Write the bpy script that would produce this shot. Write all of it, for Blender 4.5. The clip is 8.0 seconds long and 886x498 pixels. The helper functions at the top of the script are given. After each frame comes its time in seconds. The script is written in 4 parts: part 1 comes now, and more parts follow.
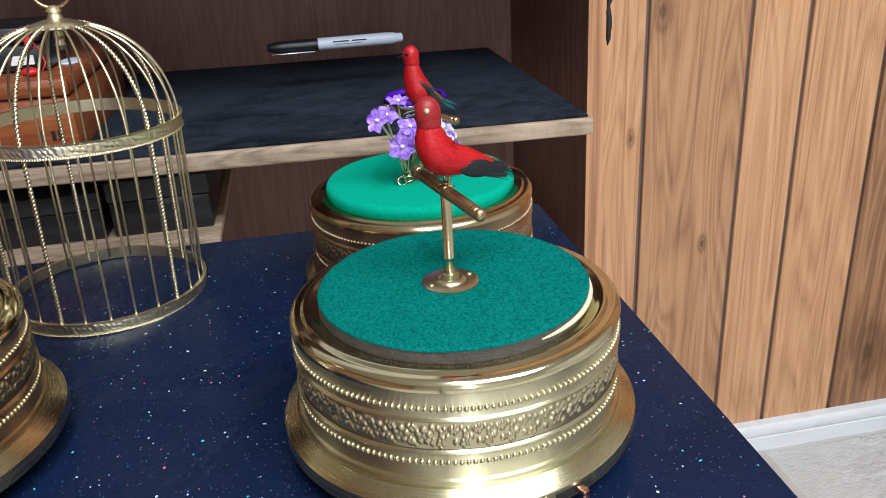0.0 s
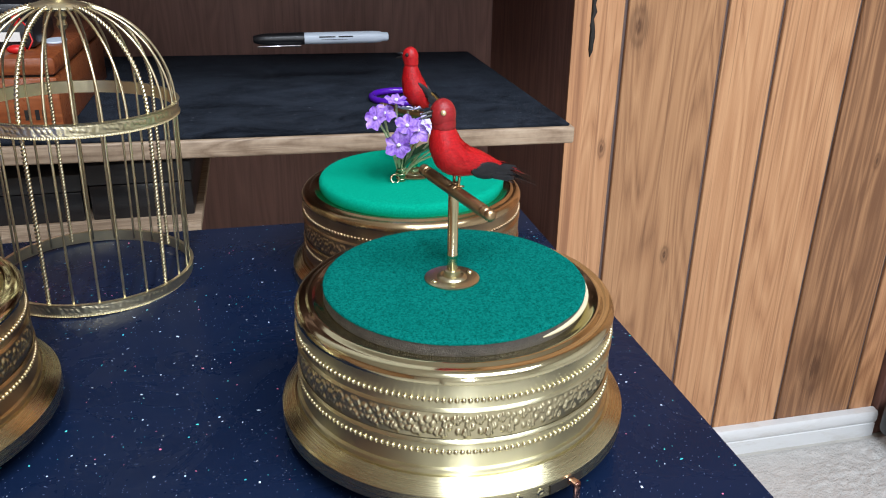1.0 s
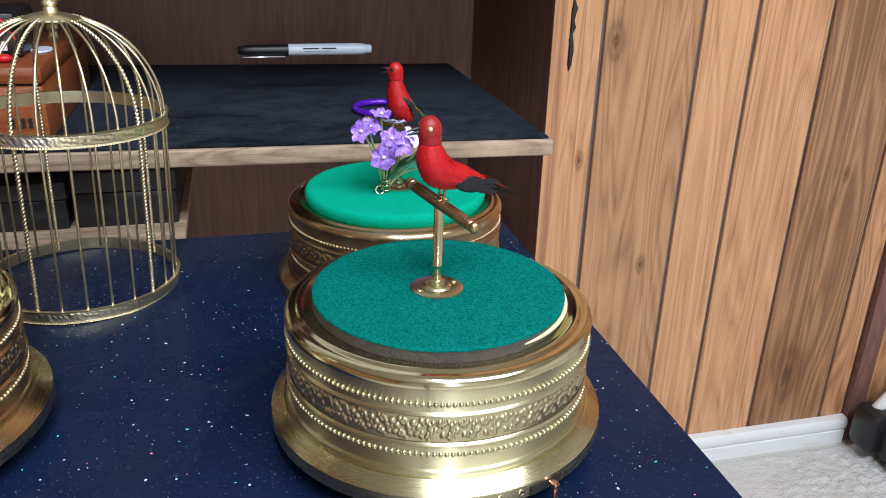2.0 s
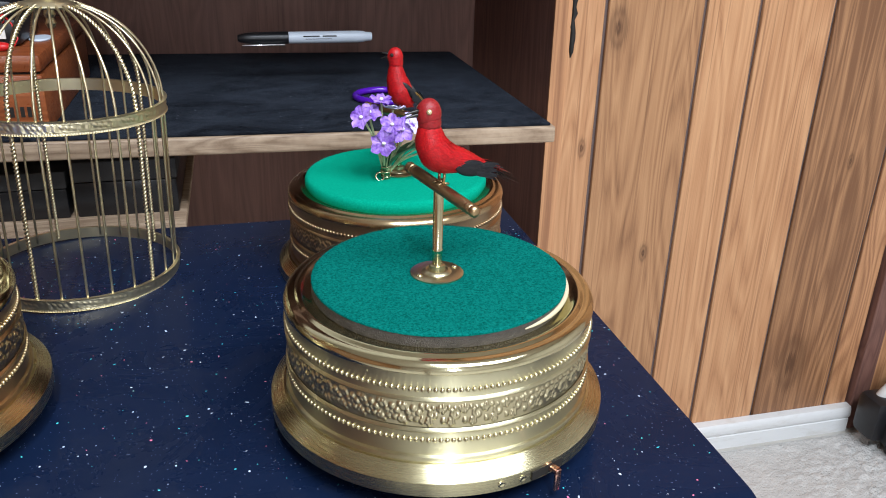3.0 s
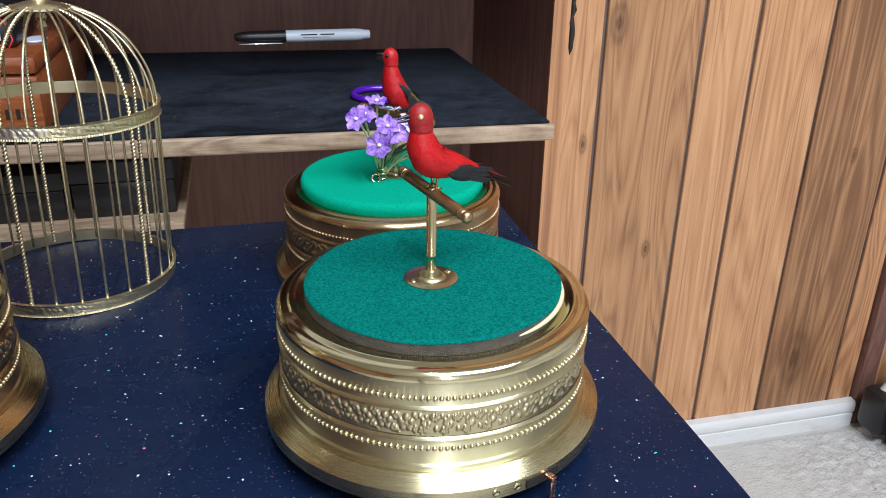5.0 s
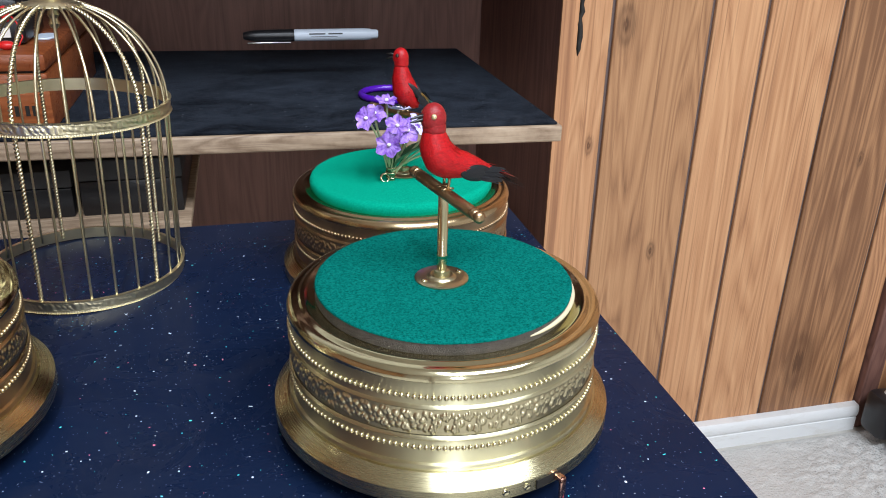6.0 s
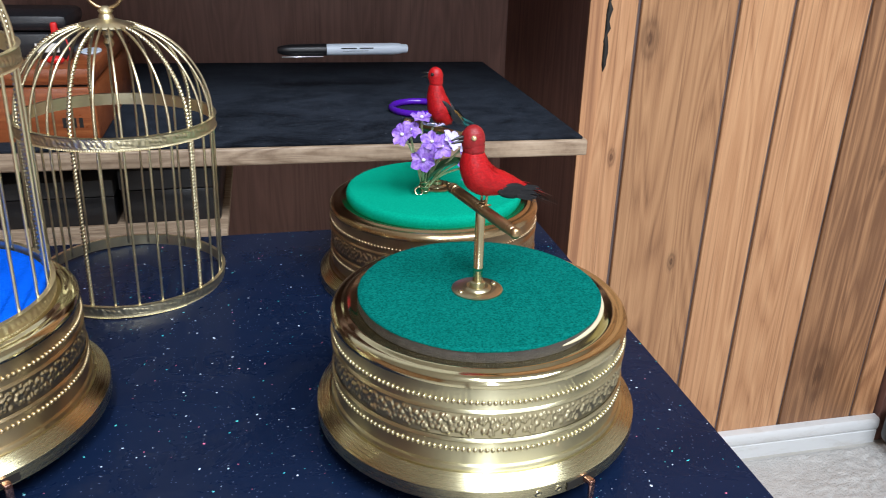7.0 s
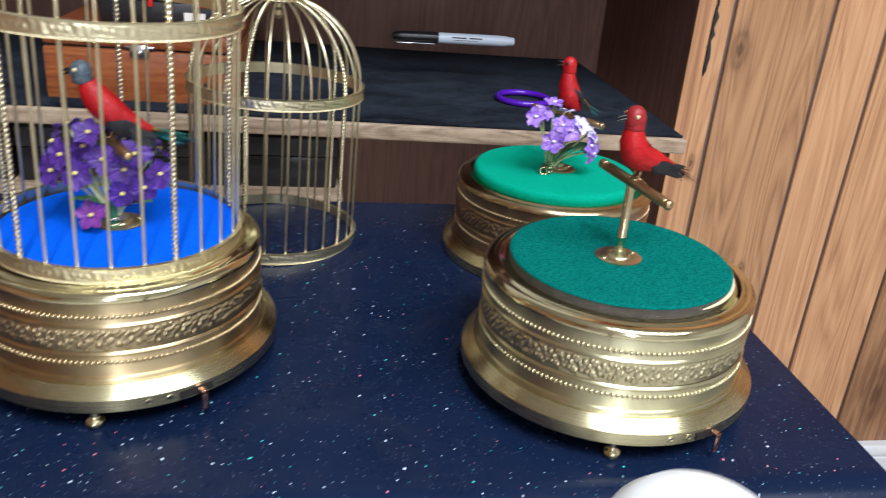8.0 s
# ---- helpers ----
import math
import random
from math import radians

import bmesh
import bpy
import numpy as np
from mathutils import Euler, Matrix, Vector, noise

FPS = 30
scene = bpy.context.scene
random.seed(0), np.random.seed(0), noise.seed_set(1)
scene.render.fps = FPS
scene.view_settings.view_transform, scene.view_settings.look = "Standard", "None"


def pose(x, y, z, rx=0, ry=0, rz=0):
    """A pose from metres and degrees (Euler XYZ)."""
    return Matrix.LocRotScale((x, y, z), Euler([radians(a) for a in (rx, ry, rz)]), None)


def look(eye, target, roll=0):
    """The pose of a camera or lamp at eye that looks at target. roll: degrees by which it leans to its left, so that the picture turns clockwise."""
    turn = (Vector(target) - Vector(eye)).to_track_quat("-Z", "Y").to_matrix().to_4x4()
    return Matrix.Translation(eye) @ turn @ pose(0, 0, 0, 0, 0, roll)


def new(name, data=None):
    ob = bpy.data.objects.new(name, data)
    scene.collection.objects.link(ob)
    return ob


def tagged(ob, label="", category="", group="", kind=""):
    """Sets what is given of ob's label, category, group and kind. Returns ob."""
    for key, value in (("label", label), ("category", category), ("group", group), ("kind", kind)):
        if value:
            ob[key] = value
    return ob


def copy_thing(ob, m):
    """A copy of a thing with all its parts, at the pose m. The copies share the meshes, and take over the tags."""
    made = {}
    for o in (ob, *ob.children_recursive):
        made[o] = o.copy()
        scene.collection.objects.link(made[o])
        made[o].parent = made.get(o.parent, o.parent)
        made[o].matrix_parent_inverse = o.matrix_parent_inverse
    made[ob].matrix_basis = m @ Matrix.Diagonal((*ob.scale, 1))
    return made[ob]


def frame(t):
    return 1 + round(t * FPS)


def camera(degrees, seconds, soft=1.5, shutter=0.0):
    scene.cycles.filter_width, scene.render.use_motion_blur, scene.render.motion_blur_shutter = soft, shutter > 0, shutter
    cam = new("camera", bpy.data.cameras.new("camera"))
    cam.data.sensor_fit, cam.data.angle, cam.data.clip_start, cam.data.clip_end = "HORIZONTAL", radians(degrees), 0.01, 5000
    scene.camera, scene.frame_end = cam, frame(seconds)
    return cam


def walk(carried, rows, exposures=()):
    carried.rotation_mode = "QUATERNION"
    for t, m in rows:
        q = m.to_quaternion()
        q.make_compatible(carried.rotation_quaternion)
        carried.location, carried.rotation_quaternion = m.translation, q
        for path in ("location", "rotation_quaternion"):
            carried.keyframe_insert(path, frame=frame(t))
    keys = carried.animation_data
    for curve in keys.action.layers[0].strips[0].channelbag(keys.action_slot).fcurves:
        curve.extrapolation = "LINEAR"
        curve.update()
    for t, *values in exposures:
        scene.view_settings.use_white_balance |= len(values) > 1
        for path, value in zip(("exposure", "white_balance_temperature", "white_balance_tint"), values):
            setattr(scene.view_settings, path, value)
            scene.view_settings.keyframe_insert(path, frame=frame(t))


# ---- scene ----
cam = camera(57.49, 8.0, soft=1.0, shutter=0.4)
PATH = [
    (0, (-0.03517, 0.00880, 0.21811), (0.2684, 1.8170, -0.5807), -3.33),
    (0.5, (-0.04542, 0.00209, 0.21494), (0.3124, 1.7997, -0.5855), -0.99),
    (1, (-0.05762, 0.00216, 0.22187), (0.3559, 1.7882, -0.5777), 0.77),
    (1.5, (-0.06187, -0.00271, 0.23181), (0.3907, 1.7808, -0.5519), 1.45),
    (2, (-0.06367, -0.00859, 0.22807), (0.4053, 1.7723, -0.5519), 1.74),
    (3.5, (-0.05952, -0.00607, 0.22420), (0.3950, 1.7651, -0.5859), 1.18),
    (4, (-0.05691, -0.00458, 0.22766), (0.3957, 1.7661, -0.5846), 0.98),
    (4.5, (-0.05592, -0.00366, 0.22752), (0.3925, 1.7674, -0.5863), 0.86),
    (6, (-0.05989, -0.00286, 0.22740), (0.3825, 1.7698, -0.5862), 1.37),
    (6.5, (-0.06687, -0.01022, 0.22887), (0.3634, 1.7664, -0.5825), 1.44),
    (7, (-0.07239, -0.01752, 0.23780), (0.3287, 1.7714, -0.5615), 1.44),
    (7.5, (-0.09605, -0.02885, 0.23700), (0.2678, 1.7702, -0.5574), 2.44),
    (8, (-0.13517, -0.05255, 0.23392), (0.1716, 1.7532, -0.5693), 4.75),
]
walk(cam, [(t, look(eye, target, roll)) for t, eye, target, roll in PATH])

# ---- light ----
TABLE_Z, FLOOR_Z, CEIL_Z, WALL_Y = -0.002, -0.664, 1.72, 1.022
world = bpy.data.worlds.new("room_air")
world.use_nodes = True
world.node_tree.nodes["Background"].inputs[0].default_value = (0.9, 0.95, 1.0, 1)
world.node_tree.nodes["Background"].inputs[1].default_value = 0.3
scene.world = world


def ceiling_lamp(name, x, y, z, sx, sy, watts, colour):
    data = bpy.data.lights.new(name, "AREA")
    data.shape, data.size, data.size_y, data.energy, data.color = "RECTANGLE", sx, sy, watts, colour
    ob = new(name, data)
    ob.matrix_world = pose(x, y, z)
    return ob


ceiling_lamp("ceiling_light_glow", 0.66, -0.70, CEIL_Z - 0.09, 1.20, 0.80, 48, (0.89, 0.975, 1.10))
ceiling_lamp("ceiling_light_glow", -0.10, -0.85, CEIL_Z - 0.09, 0.07, 1.2, 33, (0.89, 0.975, 1.10))
# Added fill light from behind, no such source known; narrow for the brass streak.
rear_fill = bpy.data.lights.new("window_daylight", "AREA")
rear_fill.shape, rear_fill.size, rear_fill.size_y, rear_fill.energy, rear_fill.color = "RECTANGLE", 0.22, 1.3, 20, (0.88, 0.95, 1.06)
new("window_daylight", rear_fill).matrix_world = pose(-0.15, -2.585, 0.70, 90, 0, 0)


# ---- materials ----
class Nodes:
    """Short hand for a node material."""

    def __init__(self, name):
        self.mat = bpy.data.materials.new(name)
        self.mat.use_nodes = True
        self.tree = self.mat.node_tree
        self.bsdf = self.tree.nodes["Principled BSDF"]

    def add(self, kind, **inputs):
        node = self.tree.nodes.new(kind)
        for key, value in inputs.items():
            self.set(node, key.replace("_", " "), value)
        return node

    def set(self, node, key, value):
        socket = node.inputs[int(key[1:])] if key[0] == "i" and key[1:].isdigit() else node.inputs[key]
        if isinstance(value, bpy.types.NodeSocket):
            self.tree.links.new(value, socket)
        else:
            socket.default_value = value

    def out(self, **inputs):
        for key, value in inputs.items():
            self.set(self.bsdf, key.replace("_", " "), value)
        return self

    def coords(self, scale=(1, 1, 1), which="Object", offset=None):
        tc = self.add("ShaderNodeTexCoord")
        mp = self.add("ShaderNodeMapping")
        self.tree.links.new(tc.outputs[which], mp.inputs["Vector"])
        mp.inputs["Scale"].default_value = scale
        if offset is not None:
            self.tree.links.new(offset, mp.inputs["Location"])
        return mp.outputs[0]

    def noise(self, vector, scale, detail=4.0, rough=0.55, distort=0.0):
        n = self.add("ShaderNodeTexNoise", Vector=vector, Scale=scale, Detail=detail, Roughness=rough, Distortion=distort)
        return n.outputs["Fac"]

    def ramp(self, fac, *stops):
        r = self.add("ShaderNodeValToRGB", Fac=fac)
        el = r.color_ramp.elements
        while len(el) < len(stops):
            el.new(0.5)
        for e, (p, c) in zip(el, stops):
            e.position, e.color = p, (*c, 1) if len(c) == 3 else c
        return r.outputs[0]

    def math(self, op, a, b=0.0, c=0.0):
        m = self.add("ShaderNodeMath", i0=a, i1=b, i2=c)
        m.operation = op
        return m.outputs[0]

    def mix(self, fac, a, b, blend="MIX"):
        m = self.add("ShaderNodeMix")
        m.data_type, m.blend_type = "RGBA", blend
        for sock, v in ((m.inputs[0], fac), (m.inputs[6], a), (m.inputs[7], b)):
            if isinstance(v, bpy.types.NodeSocket):
                self.tree.links.new(v, sock)
            else:
                sock.default_value = (*v, 1) if isinstance(v, tuple) and len(v) == 3 else v
        return m.outputs[2]

    def bump(self, height, strength=0.3, distance=0.001):
        b = self.add("ShaderNodeBump", Height=height, Strength=strength, Distance=distance)
        return b.outputs[0]

    def random(self):
        return self.add("ShaderNodeObjectInfo").outputs["Random"]


def brass(name, tone=(0.72, 0.52, 0.23), rough=0.2, dark=0.55, spun=0.0):
    """Brass with tarnish; spun gives lathe-turned metal, whose highlights stretch across the turning marks."""
    n = Nodes(name)
    v = n.coords()
    big = n.noise(v, 45, 3)
    fine = n.noise(v, 900, 2)
    spots = n.ramp(n.noise(v, 260, 5, 0.7), (0.66, (0, 0, 0)), (0.78, (1, 1, 1)))
    col = n.mix(n.ramp(big, (0.35, (0, 0, 0)), (0.7, (1, 1, 1))), tuple(c * dark for c in tone), tone)
    col = n.mix(n.math("MULTIPLY", spots, 0.35), col, tuple(c * 0.45 for c in tone))
    r = n.math("MULTIPLY_ADD", big, 0.10, rough - 0.05)
    n.out(Base_Color=col, Metallic=1.0, Roughness=r, Normal=n.bump(fine, 0.05, 0.0003))
    if spun:
        lines = n.noise(n.coords((5.0, 5.0, 1400.0)), 3.0, 3, 0.6)
        n.out(Normal=n.bump(lines, 0.03, 0.0002), Roughness=n.math("MULTIPLY_ADD", lines, 0.16, rough - 0.08))
        around = n.add("ShaderNodeTangent")
        around.direction_type, around.axis = "RADIAL", "Z"
        n.out(Anisotropic=spun, Anisotropic_Rotation=0.25, Tangent=around.outputs[0])
    return n.mat


def felt(name, colour, speckle):
    n = Nodes(name)
    v = n.coords()
    a = n.noise(v, 2800, 3, 0.7)
    b = n.noise(v, 60, 5, 0.65)
    c2 = n.noise(v, 950, 5, 0.8)
    m = n.ramp(n.math("MULTIPLY_ADD", c2, 0.8, n.math("MULTIPLY", a, 0.2)), (0.40, tuple(c * speckle for c in colour)), (0.50, colour), (0.60, tuple(min(1, c * (1.6 - 0.5 * speckle) + 0.004) for c in colour)))
    col = n.mix(n.math("MULTIPLY", b, 0.35), m, tuple(c * 0.8 for c in colour))
    n.out(Base_Color=col, Roughness=0.95, Specular_IOR_Level=0.02, Normal=n.bump(c2, 0.6, 0.0006))
    return n.mat


def plain(name, colour, rough=0.5, metal=0.0, var=0.2, scale=60, bump=0.1, distance=0.0006, spec=0.5):
    n = Nodes(name)
    v = n.coords()
    a = n.noise(v, scale, 4)
    b = n.noise(v, scale * 7, 3)
    lo, hi = tuple(c * (1 - var) for c in colour), tuple(min(1, c * (1 + var)) for c in colour)
    n.out(Base_Color=n.mix(a, lo, hi), Roughness=n.math("MULTIPLY_ADD", b, 0.16, rough - 0.08), Metallic=metal,
          Specular_IOR_Level=spec, Normal=n.bump(b, bump, distance))
    return n.mat


def wood(name, light, mid, dark, stretch=(9, 9, 1.1), scale=9.0, rough=0.45, knots=(), contrast=1.0):
    """Wood with the grain along z of the object's space (world for the planks, which sit at the origin)."""
    n = Nodes(name)
    rnd = n.random()
    shift = n.add("ShaderNodeCombineXYZ", X=n.math("MULTIPLY", rnd, 7.0), Y=n.math("MULTIPLY", rnd, 3.0), Z=n.math("MULTIPLY", rnd, 13.0)).outputs[0]
    v = n.coords(stretch, offset=shift)
    low = n.noise(v, scale * 0.22, 2, 0.5, 0.6)
    ring = n.math("FRACT", n.math("MULTIPLY", low, 13.0))
    ring = n.math("ABSOLUTE", n.math("SUBTRACT", ring, 0.5))
    fibre = n.noise(n.coords((stretch[0] * 6, stretch[1] * 6, stretch[2] * 0.9), offset=shift), scale * 1.6, 4, 0.65)
    wide = n.noise(v, scale * 0.12, 2)
    soft = n.noise(n.coords((stretch[0] * 1.6, stretch[1] * 1.6, stretch[2] * 0.5) if stretch[2] < 2 else (stretch[0] * 0.5, stretch[1] * 1.6, stretch[2] * 1.6), offset=shift), scale * 1.2, 4, 0.6, 0.5)
    f = n.math("ADD", n.math("MULTIPLY", ring, 0.42), n.math("MULTIPLY_ADD", soft, 0.52, n.math("MULTIPLY", fibre, 0.28)))
    f = n.math("ADD", f, n.math("MULTIPLY_ADD", rnd, 0.24, -0.17))
    col = n.ramp(f, (0.24, dark), (0.46, mid), (0.70, light))
    streak = n.noise(n.coords((stretch[0] * 3.2, stretch[1] * 3.2, stretch[2] * 0.35) if stretch[2] < 2 else (stretch[0] * 0.35, stretch[1] * 3.2, stretch[2] * 3.2), offset=shift), scale * 1.1, 3, 0.6, 0.25)
    col = n.mix(n.math("MULTIPLY", n.ramp(streak, (0.56, (0, 0, 0)), (0.68, (1, 1, 1))), 0.62), col, dark)
    pores = n.noise(n.coords((stretch[0] * 14, stretch[1] * 14, stretch[2] * 1.6) if stretch[2] < 2 else (stretch[0] * 1.6, stretch[1] * 14, stretch[2] * 14), offset=shift), scale * 1.8, 3, 0.6)
    col = n.mix(n.math("MULTIPLY", n.ramp(pores, (0.62, (0, 0, 0)), (0.74, (1, 1, 1))), 0.28), col, dark)
    col = n.mix(n.math("MULTIPLY", wide, 0.38), col, mid)
    pos = n.add("ShaderNodeNewGeometry").outputs["Position"]
    for kx, ky, kz, size in knots:
        d = n.add("ShaderNodeVectorMath", i0=pos, i1=(kx, ky, kz))
        d.operation = "SUBTRACT"
        sq = n.add("ShaderNodeVectorMath", i0=d.outputs[0], i1=(1 / size, 0.0, 0.45 / size))
        sq.operation = "MULTIPLY"
        ln = n.add("ShaderNodeVectorMath", i0=sq.outputs[0])
        ln.operation = "LENGTH"
        dist = n.math("ADD", ln.outputs["Value"], n.math("MULTIPLY_ADD", fibre, 0.7, -0.35))
        rings = n.math("MULTIPLY_ADD", n.math("SINE", n.math("MULTIPLY", dist, 14.0)), 0.25, 0.5)
        near = n.ramp(dist, (0.25, (1, 1, 1)), (1.0, (0, 0, 0)))
        col = n.mix(n.math("MULTIPLY", near, n.math("ADD", rings, 0.2)), col, tuple(c * 0.6 for c in dark))
    n.out(Base_Color=col, Roughness=n.math("MULTIPLY_ADD", fibre, 0.2, rough - 0.1), Normal=n.bump(fibre, 0.25, 0.0006))
    return n.mat


M = {}
M["brass"] = brass("polished_brass", (0.72, 0.655, 0.42), 0.15, 0.85)
M["lip"] = brass("turned_brass_lip", (0.71, 0.655, 0.43), 0.13, 0.85, 0.4)
M["brushed"] = brass("brushed_brass", (0.71, 0.66, 0.44), 0.33, 0.90, 0.95)
M["frieze"] = brass("embossed_brass", (0.67, 0.60, 0.39), 0.32, 0.80)
M["old_frieze"] = brass("aged_embossed_brass", (0.52, 0.385, 0.24), 0.32, 0.70)
M["warm_frieze"] = brass("warm_embossed_brass", (0.66, 0.53, 0.32), 0.30, 0.78)
M["old_brass"] = brass("aged_brass", (0.62, 0.47, 0.275), 0.24, 0.75, 0.7)
M["old_brushed"] = brass("aged_brushed_brass", (0.54, 0.40, 0.25), 0.36, 0.8, 0.95)
M["warm_brushed"] = brass("warm_brushed_brass", (0.66, 0.52, 0.31), 0.36, 0.85, 0.95)
M["rim"] = brass("turned_brass_rim", (0.64, 0.58, 0.36), 0.27, 0.88, 0.80)
M["ring"] = brass("cast_brass_ring", (0.86, 0.77, 0.52), 0.38, 0.85)
M["wire"] = brass("cage_brass", (0.86, 0.77, 0.52), 0.30, 0.85)
M["perch"] = brass("dull_brass", (0.52, 0.36, 0.20), 0.34, 0.6)
M["copper"] = brass("copper_lever", (0.85, 0.50, 0.40), 0.25, 0.8)
M["felt_green"] = felt("teal_green_felt", (0.0010, 0.140, 0.116), 0.38)
M["felt_bright"] = felt("bright_green_felt", (0.001, 0.34, 0.215), 0.8)
M["felt_blue"] = felt("bright_blue_felt", (0.002, 0.115, 0.80), 0.85)
M["glue"] = plain("dark_glued_edge", (0.055, 0.045, 0.040), 0.45, 0.0, 0.85, 260, 0.8, 0.001)
M["card"] = plain("pale_card_edge", (0.62, 0.54, 0.36), 0.6, 0, 0.15)
M["slot"] = plain("dark_slot", (0.012, 0.01, 0.008), 0.7)
M["dark_wood"] = wood("dark_walnut_veneer", (0.235, 0.115, 0.087), (0.170, 0.080, 0.061), (0.088, 0.039, 0.030), rough=0.6)
KNOTS = ((0.837, WALL_Y, -0.511, 0.040), (0.442, WALL_Y, 0.067, 0.020), (0.405, WALL_Y, -0.10, 0.009), (0.943, WALL_Y, -0.434, 0.013), (0.865, WALL_Y, -0.144, 0.009), (0.524, WALL_Y, -0.273, 0.010))
M["panel"] = wood("honey_wood_panelling", (0.68, 0.380, 0.195), (0.52, 0.260, 0.124), (0.22, 0.090, 0.042), stretch=(8, 8, 0.75), rough=0.42, knots=KNOTS[2:3])
M["panel_dark"] = wood("brown_wood_panelling", (0.57, 0.315, 0.155), (0.41, 0.208, 0.098), (0.17, 0.073, 0.033), stretch=(8, 8, 0.75), rough=0.42, knots=KNOTS)
M["groove"] = plain("dark_groove", (0.15, 0.105, 0.095), 0.7)
M["edge_wood"] = wood("worn_pale_board", (0.55, 0.43, 0.31), (0.41, 0.30, 0.205), (0.18, 0.115, 0.07), stretch=(1.1, 9, 9), scale=16, rough=0.55)
M["chest"] = wood("orange_cedar", (0.40, 0.135, 0.045), (0.30, 0.085, 0.028), (0.17, 0.04, 0.014), stretch=(1.1, 6, 9), scale=14, rough=0.3)
M["white"] = plain("white_paint", (0.78, 0.78, 0.76), 0.4, 0, 0.05)
n = Nodes("scuffed_white_paint")
v = n.coords((1.0, 1.0, 3.0))
scuff = n.ramp(n.noise(v, 14, 5, 0.7, 0.6), (0.52, (0, 0, 0)), (0.74, (1, 1, 1)))
n.out(Base_Color=n.mix(n.math("MULTIPLY", scuff, 0.5), (0.74, 0.75, 0.75), (0.50, 0.46, 0.40)), Roughness=0.45, Normal=n.bump(n.noise(v, 90, 4), 0.15, 0.001))
M["skirting"] = n.mat
M["plaster"] = plain("off_white_plaster", (0.62, 0.60, 0.56), 0.8, 0, 0.06, 8)
M["black"] = plain("black_plastic", (0.012, 0.012, 0.014), 0.35)
M["grey_black"] = plain("charcoal_plastic", (0.022, 0.023, 0.026), 0.6)
M["red_plastic"] = plain("red_plastic", (0.65, 0.015, 0.015), 0.4)
n = Nodes("window_glass")
n.out(Base_Color=(1, 1, 1, 1), Roughness=0.02, Transmission_Weight=1.0, IOR=1.45)
M["pane"] = n.mat
M["purple"] = plain("purple_plastic", (0.09, 0.01, 0.42), 0.2, spec=0.7)


def table_cloth():
    """Glossy navy laminate with sparse glitter flakes, hazy smears and lint."""
    n = Nodes("navy_glitter_laminate")
    v = n.coords()
    warp = n.add("ShaderNodeTexNoise", Vector=v, Scale=60.0, Detail=1.0)
    push = n.add("ShaderNodeVectorMath", i0=warp.outputs["Color"], i1=(0.012, 0.012, 0.0))
    push.operation = "MULTIPLY"
    moved = n.add("ShaderNodeVectorMath", i0=v, i1=push.outputs[0])
    vw = moved.outputs[0]
    patch = n.noise(v, 11, 3, 0.6)
    flakes = n.add("ShaderNodeTexVoronoi", Vector=vw, Scale=230.0)
    flakes.voronoi_dimensions = "2D"
    sep = n.add("ShaderNodeSeparateColor", Color=flakes.outputs["Color"])
    keep = n.math("GREATER_THAN", n.math("MULTIPLY_ADD", patch, 0.6, sep.outputs[0]), 1.12)
    size = n.math("MULTIPLY_ADD", n.math("POWER", sep.outputs[1], 3.0), 0.075, 0.055)
    dot = n.math("MULTIPLY", keep, n.math("LESS_THAN", flakes.outputs["Distance"], size))
    fine = n.add("ShaderNodeTexVoronoi", Vector=vw, Scale=560.0)
    fine.voronoi_dimensions = "2D"
    sepf = n.add("ShaderNodeSeparateColor", Color=fine.outputs["Color"])
    dotf = n.math("MULTIPLY", n.math("GREATER_THAN", sepf.outputs[0], 0.90), n.math("LESS_THAN", fine.outputs["Distance"], 0.13))
    smear = n.noise(n.coords((1.0, 1.7, 1.0)), 8, 5, 0.62, 0.8)
    haze = n.ramp(n.noise(n.coords((1.3, 1.0, 1.0)), 19, 5, 0.65, 1.2), (0.50, (0, 0, 0)), (0.75, (1, 1, 1)))
    base = n.mix(smear, (0.0029, 0.0072, 0.0225), (0.0066, 0.0152, 0.0445))
    base = n.mix(n.math("MULTIPLY", haze, 0.30), base, (0.022, 0.026, 0.042))
    tint = n.ramp(sep.outputs[2], (0.0, (0.8, 0.86, 1.0)), (0.46, (0.65, 0.80, 1.0)), (0.58, (0.06, 0.62, 0.72)), (0.80, (0.10, 0.70, 0.65)), (0.90, (0.90, 0.22, 0.35)))
    col = n.mix(n.math("MULTIPLY", dotf, 0.35), base, (0.26, 0.33, 0.55))
    col = n.mix(n.math("MULTIPLY", dot, n.math("MULTIPLY_ADD", sep.outputs[1], 0.65, 0.35)), col, tint)
    lint = n.ramp(n.noise(n.coords((1.0, 1.0, 1.0)), 62, 6, 0.75, 1.5), (0.735, (0, 0, 0)), (0.80, (1, 1, 1)))
    col = n.mix(n.math("MULTIPLY", lint, 0.45), col, (0.16, 0.18, 0.24))
    n.out(Base_Color=col, Roughness=n.math("MULTIPLY_ADD", haze, 0.14, n.math("MULTIPLY_ADD", smear, 0.10, 0.22)), Specular_IOR_Level=0.11, Normal=n.bump(n.noise(v, 35, 3), 0.04, 0.002))
    return n.mat


